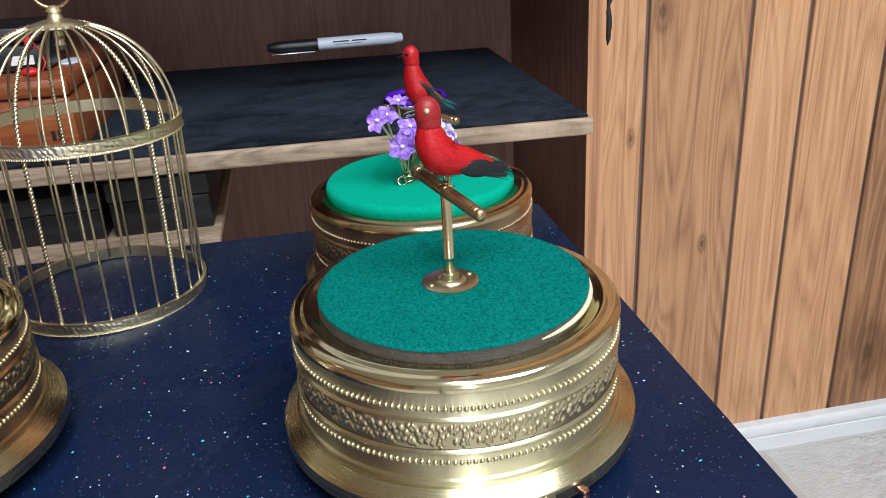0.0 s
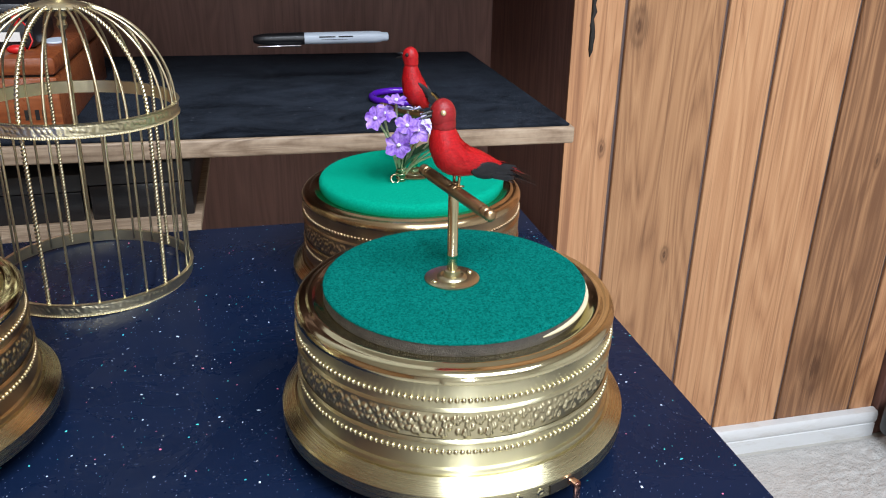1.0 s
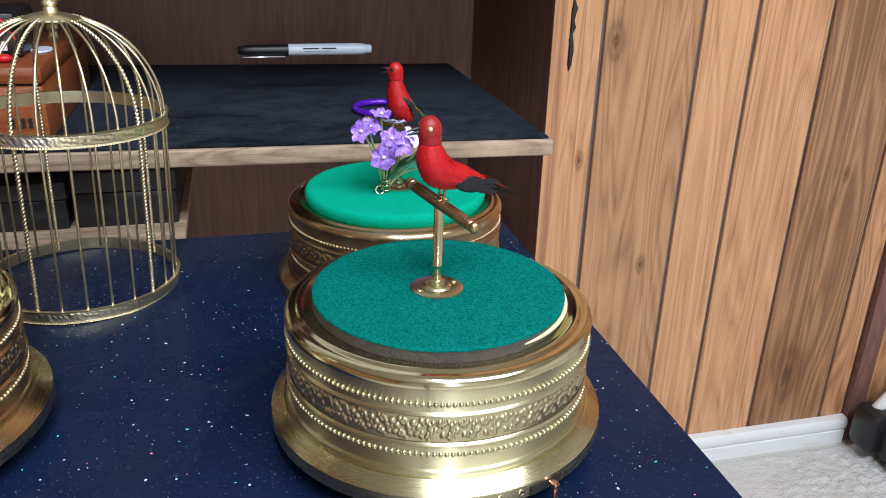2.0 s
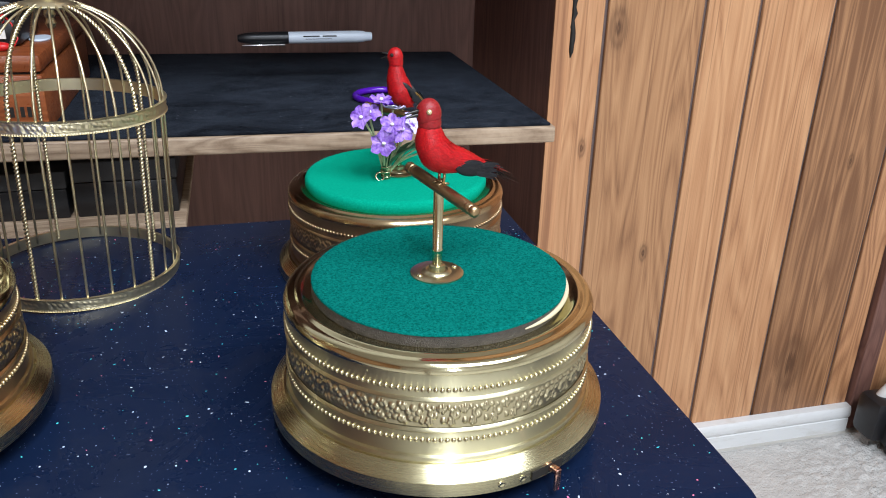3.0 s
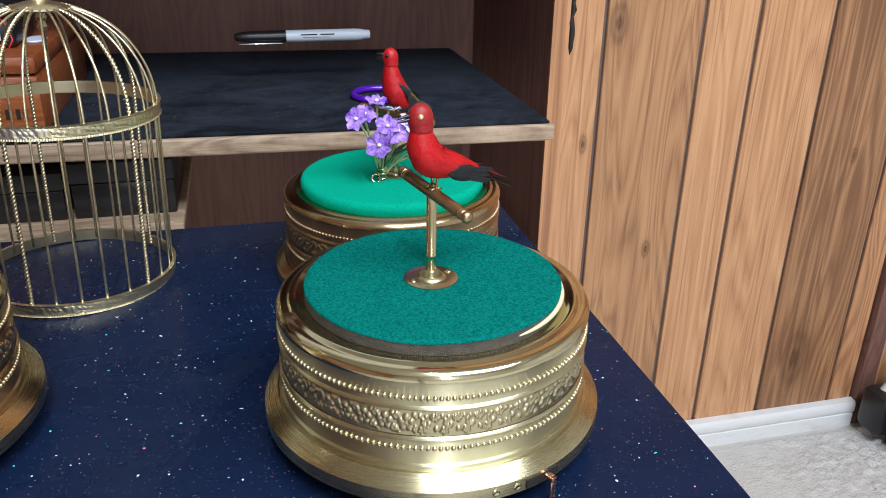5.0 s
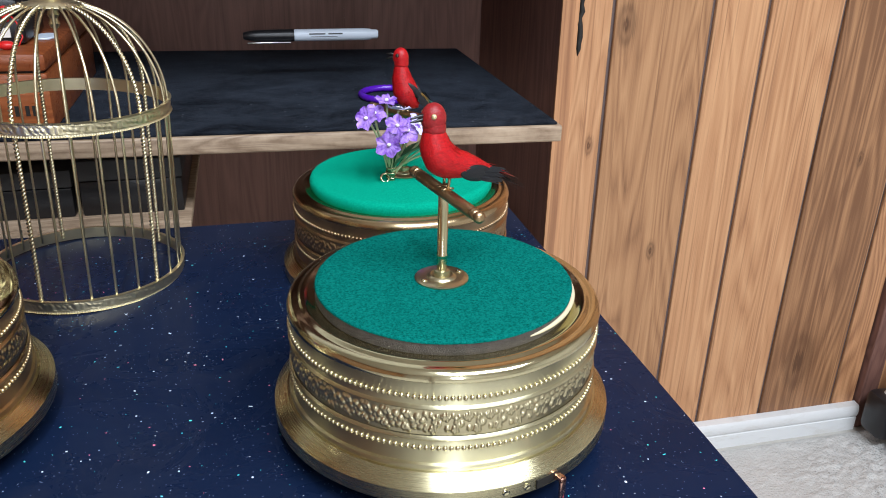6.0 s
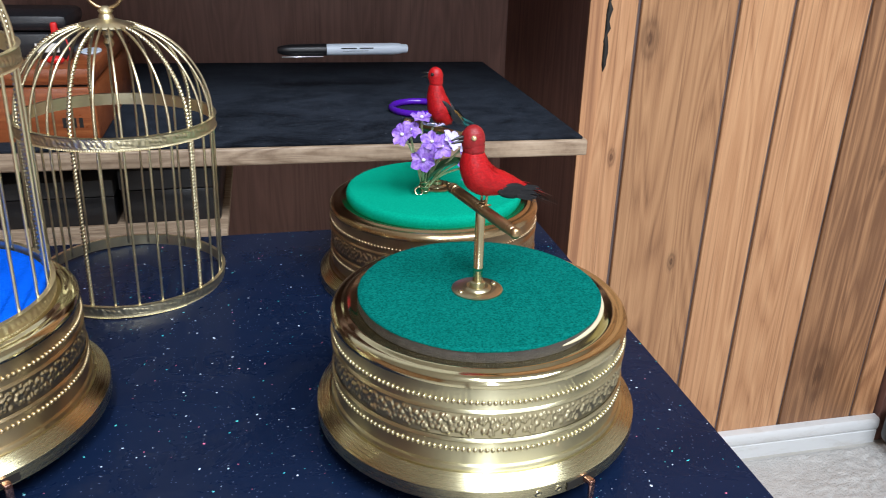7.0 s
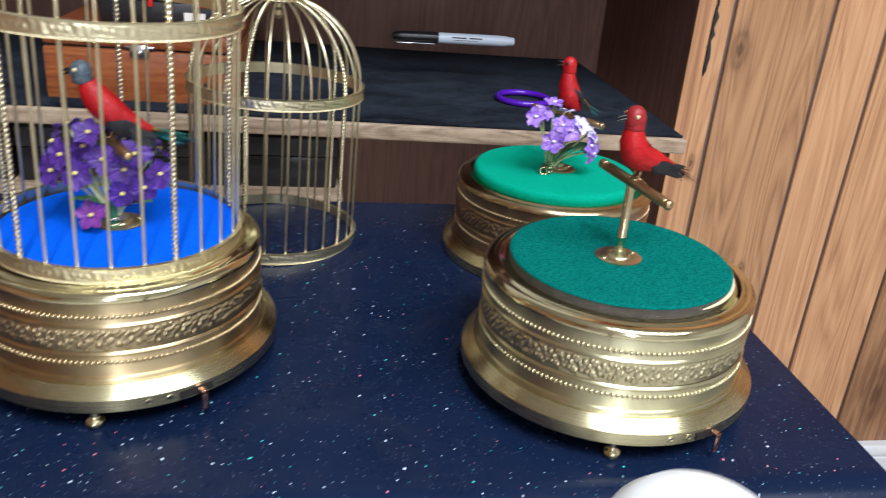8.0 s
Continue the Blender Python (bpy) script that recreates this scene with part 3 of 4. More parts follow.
def perch_on(b, top, start, end, post_xy, z):
    """Flange, post and cross bar on a base; start and end are the far and near tips in the base's space."""
    fl = lathe([(0.0, 0.0), (0.0118, 0.0), (0.0119, 0.0006), (0.0112, 0.0010), (0.0066, 0.0010), (0.0062, 0.0016), (0.0050, 0.0022), (0.0044, 0.0016), (0.0036, 0.0016), (0.0034, 0.0042), (0.0026, 0.0046), (0.0, 0.0046)], 48)
    fl.transform(Matrix.Translation((post_xy[0], post_xy[1], top)))
    part("flange", fl, M["frieze"], b, "round brass mounting flange")
    for a in (20, 200):
        s = ball(0.0015, Matrix.Translation((post_xy[0] + 0.0092 * math.cos(radians(a)), post_xy[1] + 0.0092 * math.sin(radians(a)), top + 0.0010)), 12, 8, None, (1, 1, 0.6))
        part("flange_screw", s, M["brass"], b)
    mid = (Vector(start) + Vector(end)) / 2
    post = lathe([(0.0, 0.003), (0.0023, 0.003), (0.0023, 0.0098), (0.0025, 0.0104), (0.0025, 0.0118), (0.0022, 0.0124), (0.0022, z - top), (0.0, z - top)], 20)
    post.transform(Matrix.Translation((post_xy[0], post_xy[1], top)))
    part("post", post, M["brass"], b, "brass post")
    axis = (Vector(end) - Vector(start))
    n = axis.normalized()
    half = axis.length / 2
    prof = [(0.0, -half), (0.0014, -half + 0.0003), (0.0024, -half + 0.0012), (0.0026, -half + 0.0022), (0.0020, -half + 0.0036), (0.0024, -half + 0.0040), (0.0025, -half + 0.0048), (0.0021, -half + 0.0052), (0.0024, -half + 0.0058), (0.0025, -half + 0.0066), (0.0022, -half + 0.0071), (0.0026, -half + 0.0080)]
    prof += [(0.0026, 0.0)] + [(r, -zz) for r, zz in reversed(prof)]
    bar = lathe(prof, 24)
    bar.transform(Matrix.Translation(mid) @ n.to_track_quat("Z", "Y").to_matrix().to_4x4())
    part("perch_bar", bar, M["perch"], b, "turned brass perch bar with ball ends")


base_front = build_base(pose(0.0187, 0.3097, 0.0088), M["felt_green"], M["brushed"], M["frieze"], M["lip"], "round embossed brass base with worn teal felt top", lever=-66)
base_back = build_base(pose(0.0322, 0.4815, TABLE_Z), M["felt_bright"], M["old_brushed"], M["old_frieze"], M["old_brass"], "round reddish brass base with bright green felt top", feet=None, thick=0.0014)
base_blue = build_base(pose(-0.2338, 0.3425, 0.0088), M["felt_blue"], M["warm_brushed"], M["warm_frieze"], M["lip"], "round embossed brass base with vivid blue felt top", feet=-91, lever=-54)


def local(b, p):
    return b.matrix_world.inverted() @ Vector(p)


bpy.context.view_layer.update()
perch_on(base_front, 0.0616, local(base_front, (0.0088, 0.3315, 0.1135)), local(base_front, (0.0252, 0.2765, 0.1105)), (-0.0012, -0.001), 0.1022)
perch_on(base_back, 0.0630, local(base_back, (0.0163, 0.5056, 0.0995)), local(base_back, (0.0532, 0.4549, 0.0995)), (0.0015, -0.001), 0.1003)
perch_on(base_blue, 0.0616, local(base_blue, (-0.247, 0.367, 0.1125)), local(base_blue, (-0.221, 0.318, 0.1125)), (0.0, 0.0), 0.1035)


# ---- cages ----
def build_cage(m):
    c = thing("bird_cage", m, "empty domed brass wire bird cage with twisted corner wires", "bird cage", "domed brass bird cages")
    R, H = 0.0584, 0.1040
    part("bottom_ring", ring_band(R, 0.0, 0.0073), M["ring"], c, "embossed brass ring", sharp=180)
    part("middle_ring", ring_band(R, H, H + 0.0076), M["ring"], c, "embossed brass ring", sharp=180)

    def run(a, step):
        pts, n = [], int(0.1 / step)
        for k in range(n + 1):
            pts.append((R - 0.0015, 0.002 + (H + 0.006 - 0.002) * k / n))
        n = int(0.095 / step)
        for k in range(1, n + 1):
            q = radians(78) * k / n
            pts.append(((R - 0.0015) * math.cos(q) ** 0.92, H + 0.006 + 0.0565 * math.sin(q)))
        return [(r * math.cos(a), r * math.sin(a), z) for r, z in pts]

    for i in range(26):
        a = radians(-106.8 + 360 / 26 * i)
        if i in (0, 5, 11, 16, 21):
            part("twisted_wire", tube(run(a, 0.00036), 0.00106, 10, twist=1400.0, lobes=0.38), M["wire"], c, "twisted brass wire", sharp=180)
        else:
            part("wire", tube(run(a, 0.006), 0.00076, 8), M["wire"], c, sharp=180)
    zt = H + 0.006 + 0.0545
    part("cap", lathe([(0.0, zt - 0.001), (0.0150, zt - 0.001), (0.0160, zt), (0.0150, zt + 0.0012), (0.009, zt + 0.0030), (0.0045, zt + 0.0042), (0.004, zt + 0.0062), (0.0032, zt + 0.007), (0.0045, zt + 0.0086), (0.0032, zt + 0.0102), (0.0020, zt + 0.0112), (0.0, zt + 0.0114)], 48), M["ring"], c, "round brass cap")
    hook = lathe([(0.0, -0.012), (0.002, -0.0115), (0.0032, -0.009), (0.0022, -0.006), (0.0034, -0.004), (0.0024, -0.001), (0.0024, 0.0)], 16)
    hook.transform(Matrix.Translation((0, 0, zt - 0.001)))
    part("inner_knob", hook, M["wire"], c)
    part("hanging_ring", hoop(0.0105, 0.0011, Matrix.Translation((0, 0, zt + 0.0205)) @ Matrix.Rotation(radians(90), 4, "X")), M["perch"], c, "brass hanging ring")
    return c


def ring_band(R, z0, z1):
    bm = band(R, z0, z1, leaf_relief, 1560, 16)
    inner = lathe([(R - 0.0012, z0), (R - 0.0012, z1)], 96)
    rim = lathe([(R - 0.0012, z1), (R + 0.0011, z1)], 96)
    low = lathe([(R - 0.0012, z0), (R + 0.0011, z0)], 96)
    for o in (inner, rim, low):
        join(bm, o)
    return bm


def hoop(R, r, m, nu=48, nv=10, bumps=0):
    bm = bmesh.new()
    rows = []
    for i in range(nu):
        a = 2 * math.pi * i / nu
        rr = r * (1 + (0.12 * math.cos(bumps * a) if bumps else 0))
        rows.append([bm.verts.new(m @ Vector(((R + rr * math.cos(b)) * math.cos(a), (R + rr * math.cos(b)) * math.sin(a), rr * math.sin(b)))) for b in [2 * math.pi * j / nv for j in range(nv)]])
    for i in range(nu):
        for j in range(nv):
            bm.faces.new((rows[i][j], rows[(i + 1) % nu][j], rows[(i + 1) % nu][(j + 1) % nv], rows[i][(j + 1) % nv]))
    return bm


cage = build_cage(pose(-0.1674, 0.5042, TABLE_Z + 0.0008, -0.3, 1.6, 0))
cage_on_base = copy_thing(cage, pose(-0.2343, 0.3428, 0.0660, 0.2, 1.9, -15.7) @ Matrix.Scale(1.02, 4))
tagged(cage_on_base, "domed brass wire bird cage over a bird on the blue base")


# ---- marker, ring ----
def build_marker():
    y, z = 0.826, 0.092
    x0, x1 = -0.060, 0.0735
    t = thing("marker_pen", pose(x0, y, z), "grey and black felt-tip marker pen hung on clear line", "marker pen")
    rot = Matrix.Rotation(radians(90), 4, "Y")
    L = x1 - x0
    capp = lathe([(0.0, 0.0), (0.0028, 0.0004), (0.0036, 0.0014), (0.0050, 0.0075), (0.0056, 0.014), (0.0058, 0.030), (0.0060, 0.0495), (0.0, 0.0495)], 28)
    capp.transform(rot)
    part("cap", capp, M["black"], t, "black cap")
    body = lathe([(0.0, 0.0497), (0.0057, 0.0497), (0.0058, 0.07), (0.0059, 0.118), (0.0054, 0.125), (0.0046, 0.127), (0.0044, L - 0.0015), (0.0036, L - 0.0002), (0.0, L)], 28)
    body.transform(rot)
    part("barrel", body, M["marker"], t, "pale grey barrel")
    clip = box(0.004, 0.046, -0.0016, 0.0016, -0.0010, 0.0006, 0.0005)
    clip.transform(Matrix.Translation((0, -0.0042, -0.0060)))
    part("clip", clip, M["chrome"], t, "bright metal clip")
    for k, (a, w, dz) in enumerate(((0.064, 0.016, 0.0018), (0.083, 0.014, 0.0018), (0.066, 0.026, -0.0008))):
        bar = box(a, a + w, -0.00035, 0.0002, -0.0006 if k < 2 else -0.0002, 0.0006 if k < 2 else 0.0002)
        bar.transform(Matrix.Translation((0, -0.0056, dz)))
        part("printed_mark", bar, M["black"], t, smooth=False)
    for x in (0.03, 0.10):
        ln = tube([(x, 0, 0.0062), (x, 0, 0.12), (x, 0, 0.1828)], 0.00008, 4)
        part("clear_line", ln, M["clear"], t, "thin clear nylon line")
    return t


M["marker"] = plain("pale_grey_plastic", (0.66, 0.74, 0.84), 0.35, 0, 0.04)
M["chrome"] = plain("bright_metal", (0.8, 0.8, 0.82), 0.2, 1.0, 0.05)
n = Nodes("clear_nylon")
n.out(Base_Color=(0.95, 0.95, 0.95, 1), Roughness=0.1, Transmission_Weight=1.0, IOR=1.2)
M["clear"] = n.mat
build_marker()
tagged(part("plastic_ring", hoop(0.026, 0.0032, Matrix.Translation((0.071, 0.748, 0.0486)), 72, 12, 40), M["purple"], None, "", sharp=180), "shiny purple plastic ring lying on black velvet", "ring")


# ---- bird figures ----
def ribbon(bm, p, d, side, length, width, droop, mat, n=5):
    """A tapering feather."""
    p, d, side = Vector(p), Vector(d).normalized(), Vector(side).normalized()
    rows = []
    for k in range(n + 1):
        q = k / n
        c = p + d * (length * q) + Vector((0, 0, -droop * q * q))
        w = width * (1 - q) ** 0.7 * (0.55 + 0.45 * min(1, q * 5)) + 0.00008
        up = side.cross(d) * (0.18 * w)
        rows.append((bm.verts.new(c - side * w), bm.verts.new(c + up), bm.verts.new(c + side * w)))
    for a, b in zip(rows, rows[1:]):
        for i in (0, 1):
            bm.faces.new((a[i], a[i + 1], b[i + 1], b[i])).material_index = mat


def loft(bm, spine, mat, segs=28, rings=44, ruffle=0.00018):
    """A closed body along spine rows of (u, z, half width, half height)."""
    sp = np.array(spine)
    t = np.r_[0, np.cumsum(np.hypot(np.diff(sp[:, 0]), np.diff(sp[:, 1])))]
    q = np.linspace(0, t[-1], rings)
    cols = [np.interp(q, t, sp[:, k]) for k in range(4)]
    for k in range(4):
        for _ in range(3):
            c = cols[k]
            c[1:-1] = (c[:-2] + 2 * c[1:-1] + c[2:]) / 4
    out = []
    for i in range(rings):
        a, b = max(i - 1, 0), min(i + 1, rings - 1)
        tx, tz = cols[0][b] - cols[0][a], cols[1][b] - cols[1][a]
        ln = math.hypot(tx, tz)
        nx, nz = -tz / ln, tx / ln
        ring = []
        for j in range(segs):
            an = 2 * math.pi * j / segs
            w, h = cols[2][i] * math.cos(an), cols[3][i] * math.sin(an)
            co = Vector((cols[0][i] + nx * h, w, cols[1][i] + nz * h))
            f = ruffle * noise.noise(Vector((co.x * 300, an * 9, co.z * 300)))
            ring.append(bm.verts.new(co + Vector((nx * math.sin(an), math.cos(an), nz * math.sin(an))) * f))
        out.append(ring)
    for a, b in zip(out, out[1:]):
        for j in range(segs):
            k = (j + 1) % segs
            bm.faces.new((a[j], a[k], b[k], b[j])).material_index = mat
    bm.faces.new(out[0][::-1]).material_index = mat
    bm.faces.new(out[-1]).material_index = mat
    return out


def feather_material(name, colour, second):
    n = Nodes(name)
    v = n.coords((1.0, 2.6, 2.6))
    a = n.noise(v, 420, 4, 0.7, 0.3)
    b = n.noise(v, 90, 3)
    col = n.mix(n.ramp(a, (0.35, (0, 0, 0)), (0.65, (1, 1, 1))), second, colour)
    col = n.mix(n.math("MULTIPLY", b, 0.4), col, tuple(c * 0.6 for c in colour))
    n.out(Base_Color=col, Roughness=0.42, Specular_IOR_Level=0.4, Normal=n.bump(a, 0.35, 0.0006))
    return n.mat


M["red_feather"] = feather_material("red_feathers", (0.58, 0.006, 0.010), (0.30, 0.002, 0.005))
M["head_red"] = feather_material("dark_red_feathers", (0.36, 0.014, 0.018), (0.22, 0.007, 0.009))
M["black_feather"] = feather_material("black_feathers", (0.012, 0.013, 0.016), (0.004, 0.004, 0.006))
M["teal_feather"] = feather_material("teal_feathers", (0.01, 0.20, 0.17), (0.02, 0.07, 0.10))
M["olive_feather"] = feather_material("olive_feathers", (0.34, 0.17, 0.03), (0.14, 0.12, 0.03))
M["slate_feather"] = feather_material("slate_feathers", (0.03, 0.045, 0.06), (0.12, 0.16, 0.19))
M["horn"] = plain("black_horn", (0.008, 0.007, 0.007), 0.35)
M["bead"] = plain("pale_gold_bead", (0.75, 0.62, 0.35), 0.25, 0.6)


def build_bird(m, spine, head, label, mats, beak, wings, tail, seed):
    """One mesh. Faces -x, feet at the origin. mats: body, head, wing, tail, accent, horn, eye bead, brass."""
    rnd = random.Random(seed)
    bm = bmesh.new()
    skin = loft(bm, spine, 0)
    for _ in range(700):
        i, j = rnd.randrange(3, len(skin) - 3), rnd.randrange(28)
        f = rnd.random()
        p, q = (skin[k][j].co.lerp(skin[k][(j + 1) % 28].co, f) for k in (i, i + 2))
        d = q - p
        mid = sum((v.co for v in skin[i]), Vector()) / 28
        out = (p - mid).normalized()
        if d.length > 1e-5:
            ribbon(bm, p + out * 0.00004, d.normalized() + out * rnd.uniform(0.0, 0.05) + out.cross(d).normalized() * rnd.uniform(-0.22, 0.22), out.cross(d), rnd.uniform(0.0022, 0.0046), rnd.uniform(0.00018, 0.00042), 0.0, 0, 3)
    hu, hz, hr, hh = head
    hd = ball(1.0, None, 24, 16)
    for v in hd.verts:
        v.co = Vector((hu + v.co.x * hr * (1.06 if v.co.x < 0 else 1.0), v.co.y * hr * 0.95, hz + v.co.z * hh))
    join(bm, hd, None, 1)
    collar = lathe([(hr * 0.78, 0.0), (hr * 0.90, 0.0004), (hr * 0.94, 0.0016), (hr * 0.92, 0.004)], 24)
    join(bm, collar, Matrix.Translation((hu + 0.0003, 0, hz - hh * 0.92)), 1)
    for up, ang in ((1, beak[1]), (-1, beak[2])):
        d = Vector((-math.cos(radians(ang)), 0, math.sin(radians(ang))))
        p0 = Vector((hu - hr * 0.80, 0, hz + hh * 0.12 + up * 0.0006))
        pts = [p0 + d * (beak[0] * q) + Vector((0, 0, -0.0016 * q * q if up > 0 else 0.0004 * q)) for q in (0, 0.3, 0.6, 0.85, 1.0)]
        bk = tube(pts, [0.0012, 0.0009, 0.0006, 0.0004, 0.0001], 8)
        join(bm, bk, None, 5)
    for s in (-1, 1):
        e = ball(0.00115, Matrix.Translation((hu - hr * 0.42, s * hr * 0.84, hz + hh * 0.28)), 10, 8)
        join(bm, e, None, 6)
        for (wu, wz, wy, ln, ht, tilt, mat) in wings:
            w = ball(1.0, None, 20, 12)
            w.transform(Matrix.Translation((wu, s * wy, wz)) @ Matrix.Rotation(radians(tilt), 4, "Y") @ Matrix.Rotation(radians(s * -9), 4, "Z") @ Matrix.Diagonal((ln * 0.86, 0.0011, ht * 0.82, 1)))
            join(bm, w, None, mat)
            for k in range(46):
                q = rnd.random()
                p = Vector((wu + ln * (0.2 + 0.5 * q), s * (wy + 0.0007 - 0.001 * q), wz + ht * (rnd.random() * 1.3 - 0.75) - math.tan(radians(tilt)) * ln * 0.35))
                ribbon(bm, p, (1, -0.12 * s, -math.tan(radians(tilt)) + rnd.uniform(-0.15, 0.1)), (0, -0.3 * s, 1), ln * (0.5 + 0.6 * rnd.random()), rnd.uniform(0.00025, 0.0006), 0.0004, mat)
    for (tu, tz, count, ln, slope, spread, width, mat) in tail:
        for k in range(count):
            a = rnd.uniform(-1, 1)
            ribbon(bm, (tu + rnd.uniform(-0.003, 0.002), a * 0.0016, tz + rnd.uniform(-0.0012, 0.0014)), (1, a * spread, slope + rnd.uniform(-0.09, 0.09)), (0, 1, rnd.uniform(-0.5, 0.5)), ln * rnd.uniform(0.7, 1.05), width, 0.001, mat)
    for s in (-1, 1):
        leg = tube([(0.0005, s * 0.0022, 0.006), (0.0002, s * 0.0020, 0.002), (0, s * 0.0018, -0.0003)], 0.0006, 6)
        join(bm, leg, None, 7)
        for toe in (-0.0028, 0.0024):
            join(bm, tube([(0, s * 0.0018, 0.0002), (toe, s * 0.0024, -0.0002)], 0.0005, 5), None, 7)
    join(bm, hoop(0.0013, 0.0004, Matrix.Translation((-0.0002, 0, 0.0010)), 16, 6), None, 7)
    ob = part("bird_figure", bm, [M[k] for k in mats], None, "", sharp=50)
    ob.matrix_world = m
    return tagged(ob, label, "bird ornament", "small feathered bird ornaments")


build_bird(pose(0.0172, 0.3035, 0.1148, 0, 0, 15),
           [(-0.0062, 0.0255, 0.0042, 0.0042), (-0.0060, 0.0225, 0.0052, 0.0054), (-0.0052, 0.0175, 0.0065, 0.0067), (-0.0022, 0.0124, 0.0072, 0.0075), (0.0030, 0.0100, 0.0066, 0.0065), (0.0090, 0.0086, 0.0054, 0.0052), (0.0150, 0.0068, 0.0034, 0.0034), (0.0205, 0.0048, 0.0018, 0.0020), (0.0235, 0.0036, 0.0010, 0.0009)],
           (-0.0063, 0.0298, 0.0051, 0.0063), "red feathered toy bird with black wings on a brass perch",
           ["red_feather", "head_red", "black_feather", "black_feather", "red_feather", "horn", "bead", "perch"],
           (0.0066, 6, -12), [(0.0118, 0.0058, 0.0044, 0.0100, 0.0044, 12, 2)],
           [(0.0130, 0.0072, 34, 0.0120, -0.26, 0.20, 0.0009, 0), (0.0150, 0.0046, 18, 0.0130, -0.30, 0.20, 0.0010, 3), (0.0190, 0.0050, 40, 0.0185, -0.44, 0.30, 0.00034, 3), (0.0185, 0.0058, 18, 0.0140, -0.40, 0.22, 0.00036, 0)], 1)
build_bird(pose(0.0345, 0.4800, 0.1022, 0, 0, -14),
           [(-0.0026, 0.0285, 0.0036, 0.0036), (-0.0026, 0.0250, 0.0046, 0.0046), (-0.0020, 0.0190, 0.0060, 0.0062), (-0.0002, 0.0125, 0.0072, 0.0076), (0.0018, 0.0080, 0.0066, 0.0072), (0.0050, 0.0050, 0.0048, 0.0046), (0.0085, 0.0042, 0.0022, 0.0022)],
           (-0.0028, 0.0322, 0.0047, 0.0058), "bright red feathered toy bird standing upright on a perch",
           ["red_feather", "red_feather", "black_feather", "olive_feather", "teal_feather", "horn", "horn", "perch"],
           (0.0055, 24, -16), [(0.0060, 0.0125, 0.0042, 0.0080, 0.0028, 50, 2)],
           [(0.0085, 0.0096, 22, 0.0080, -0.85, 0.40, 0.0008, 3), (0.0112, 0.0056, 26, 0.0120, -0.42, 0.55, 0.0005, 4)], 2)
build_bird(pose(-0.2338, 0.3425, 0.1152, 0, 0, 4) @ Matrix.Scale(0.98, 4),
           [(-0.0088, 0.0270, 0.0042, 0.0042), (-0.0077, 0.0230, 0.0056, 0.0058), (-0.0040, 0.0168, 0.0070, 0.0074), (0.0020, 0.0110, 0.0068, 0.0070), (0.0085, 0.0074, 0.0050, 0.0050), (0.0145, 0.0048, 0.0034, 0.0032), (0.0190, 0.0030, 0.0018, 0.0018)],
           (-0.0112, 0.0312, 0.0050, 0.0056), "red toy bird with slate head and teal tail",
           ["red_feather", "slate_feather", "black_feather", "teal_feather", "olive_feather", "horn", "bead", "perch"],
           (0.0050, 2, -22), [(0.0070, 0.0052, 0.0048, 0.0100, 0.0056, 24, 2)],
           [(0.0150, 0.0042, 16, 0.0140, -0.24, 0.20, 0.0012, 4), (0.0180, 0.0030, 46, 0.0215, -0.22, 0.32, 0.0012, 3)], 3)


# ---- flowers ----
def petal_material(name, inner, outer):
    n = Nodes(name)
    v = n.coords()
    a = n.noise(v, 260, 4, 0.6)
    n.out(Base_Color=n.mix(n.ramp(a, (0.36, (0, 0, 0)), (0.62, (1, 1, 1))), inner, outer), Roughness=0.5, Sheen_Weight=0.15, Normal=n.bump(n.noise(v, 700, 3), 0.3, 0.0005))
    return n.mat


M["lilac"] = petal_material("lilac_silk", (0.17, 0.055, 0.44), (0.44, 0.26, 0.76))
M["pale_lilac"] = petal_material("pale_lilac_silk", (0.50, 0.46, 0.80), (0.66, 0.62, 0.90))
M["violet"] = petal_material("deep_violet_silk", (0.035, 0.006, 0.15), (0.09, 0.018, 0.28))
M["plum"] = petal_material("plum_silk", (0.14, 0.02, 0.20), (0.24, 0.04, 0.30))
M["leaf"] = petal_material("green_leaf", (0.015, 0.09, 0.03), (0.03, 0.17, 0.06))
M["stem"] = petal_material("pale_stem", (0.40, 0.46, 0.22), (0.62, 0.64, 0.40))
M["pistil_white"] = plain("white_bead", (0.82, 0.80, 0.74), 0.4, 0, 0.05)
M["pistil_yellow"] = plain("yellow_bead", (0.82, 0.66, 0.22), 0.4, 0, 0.05)


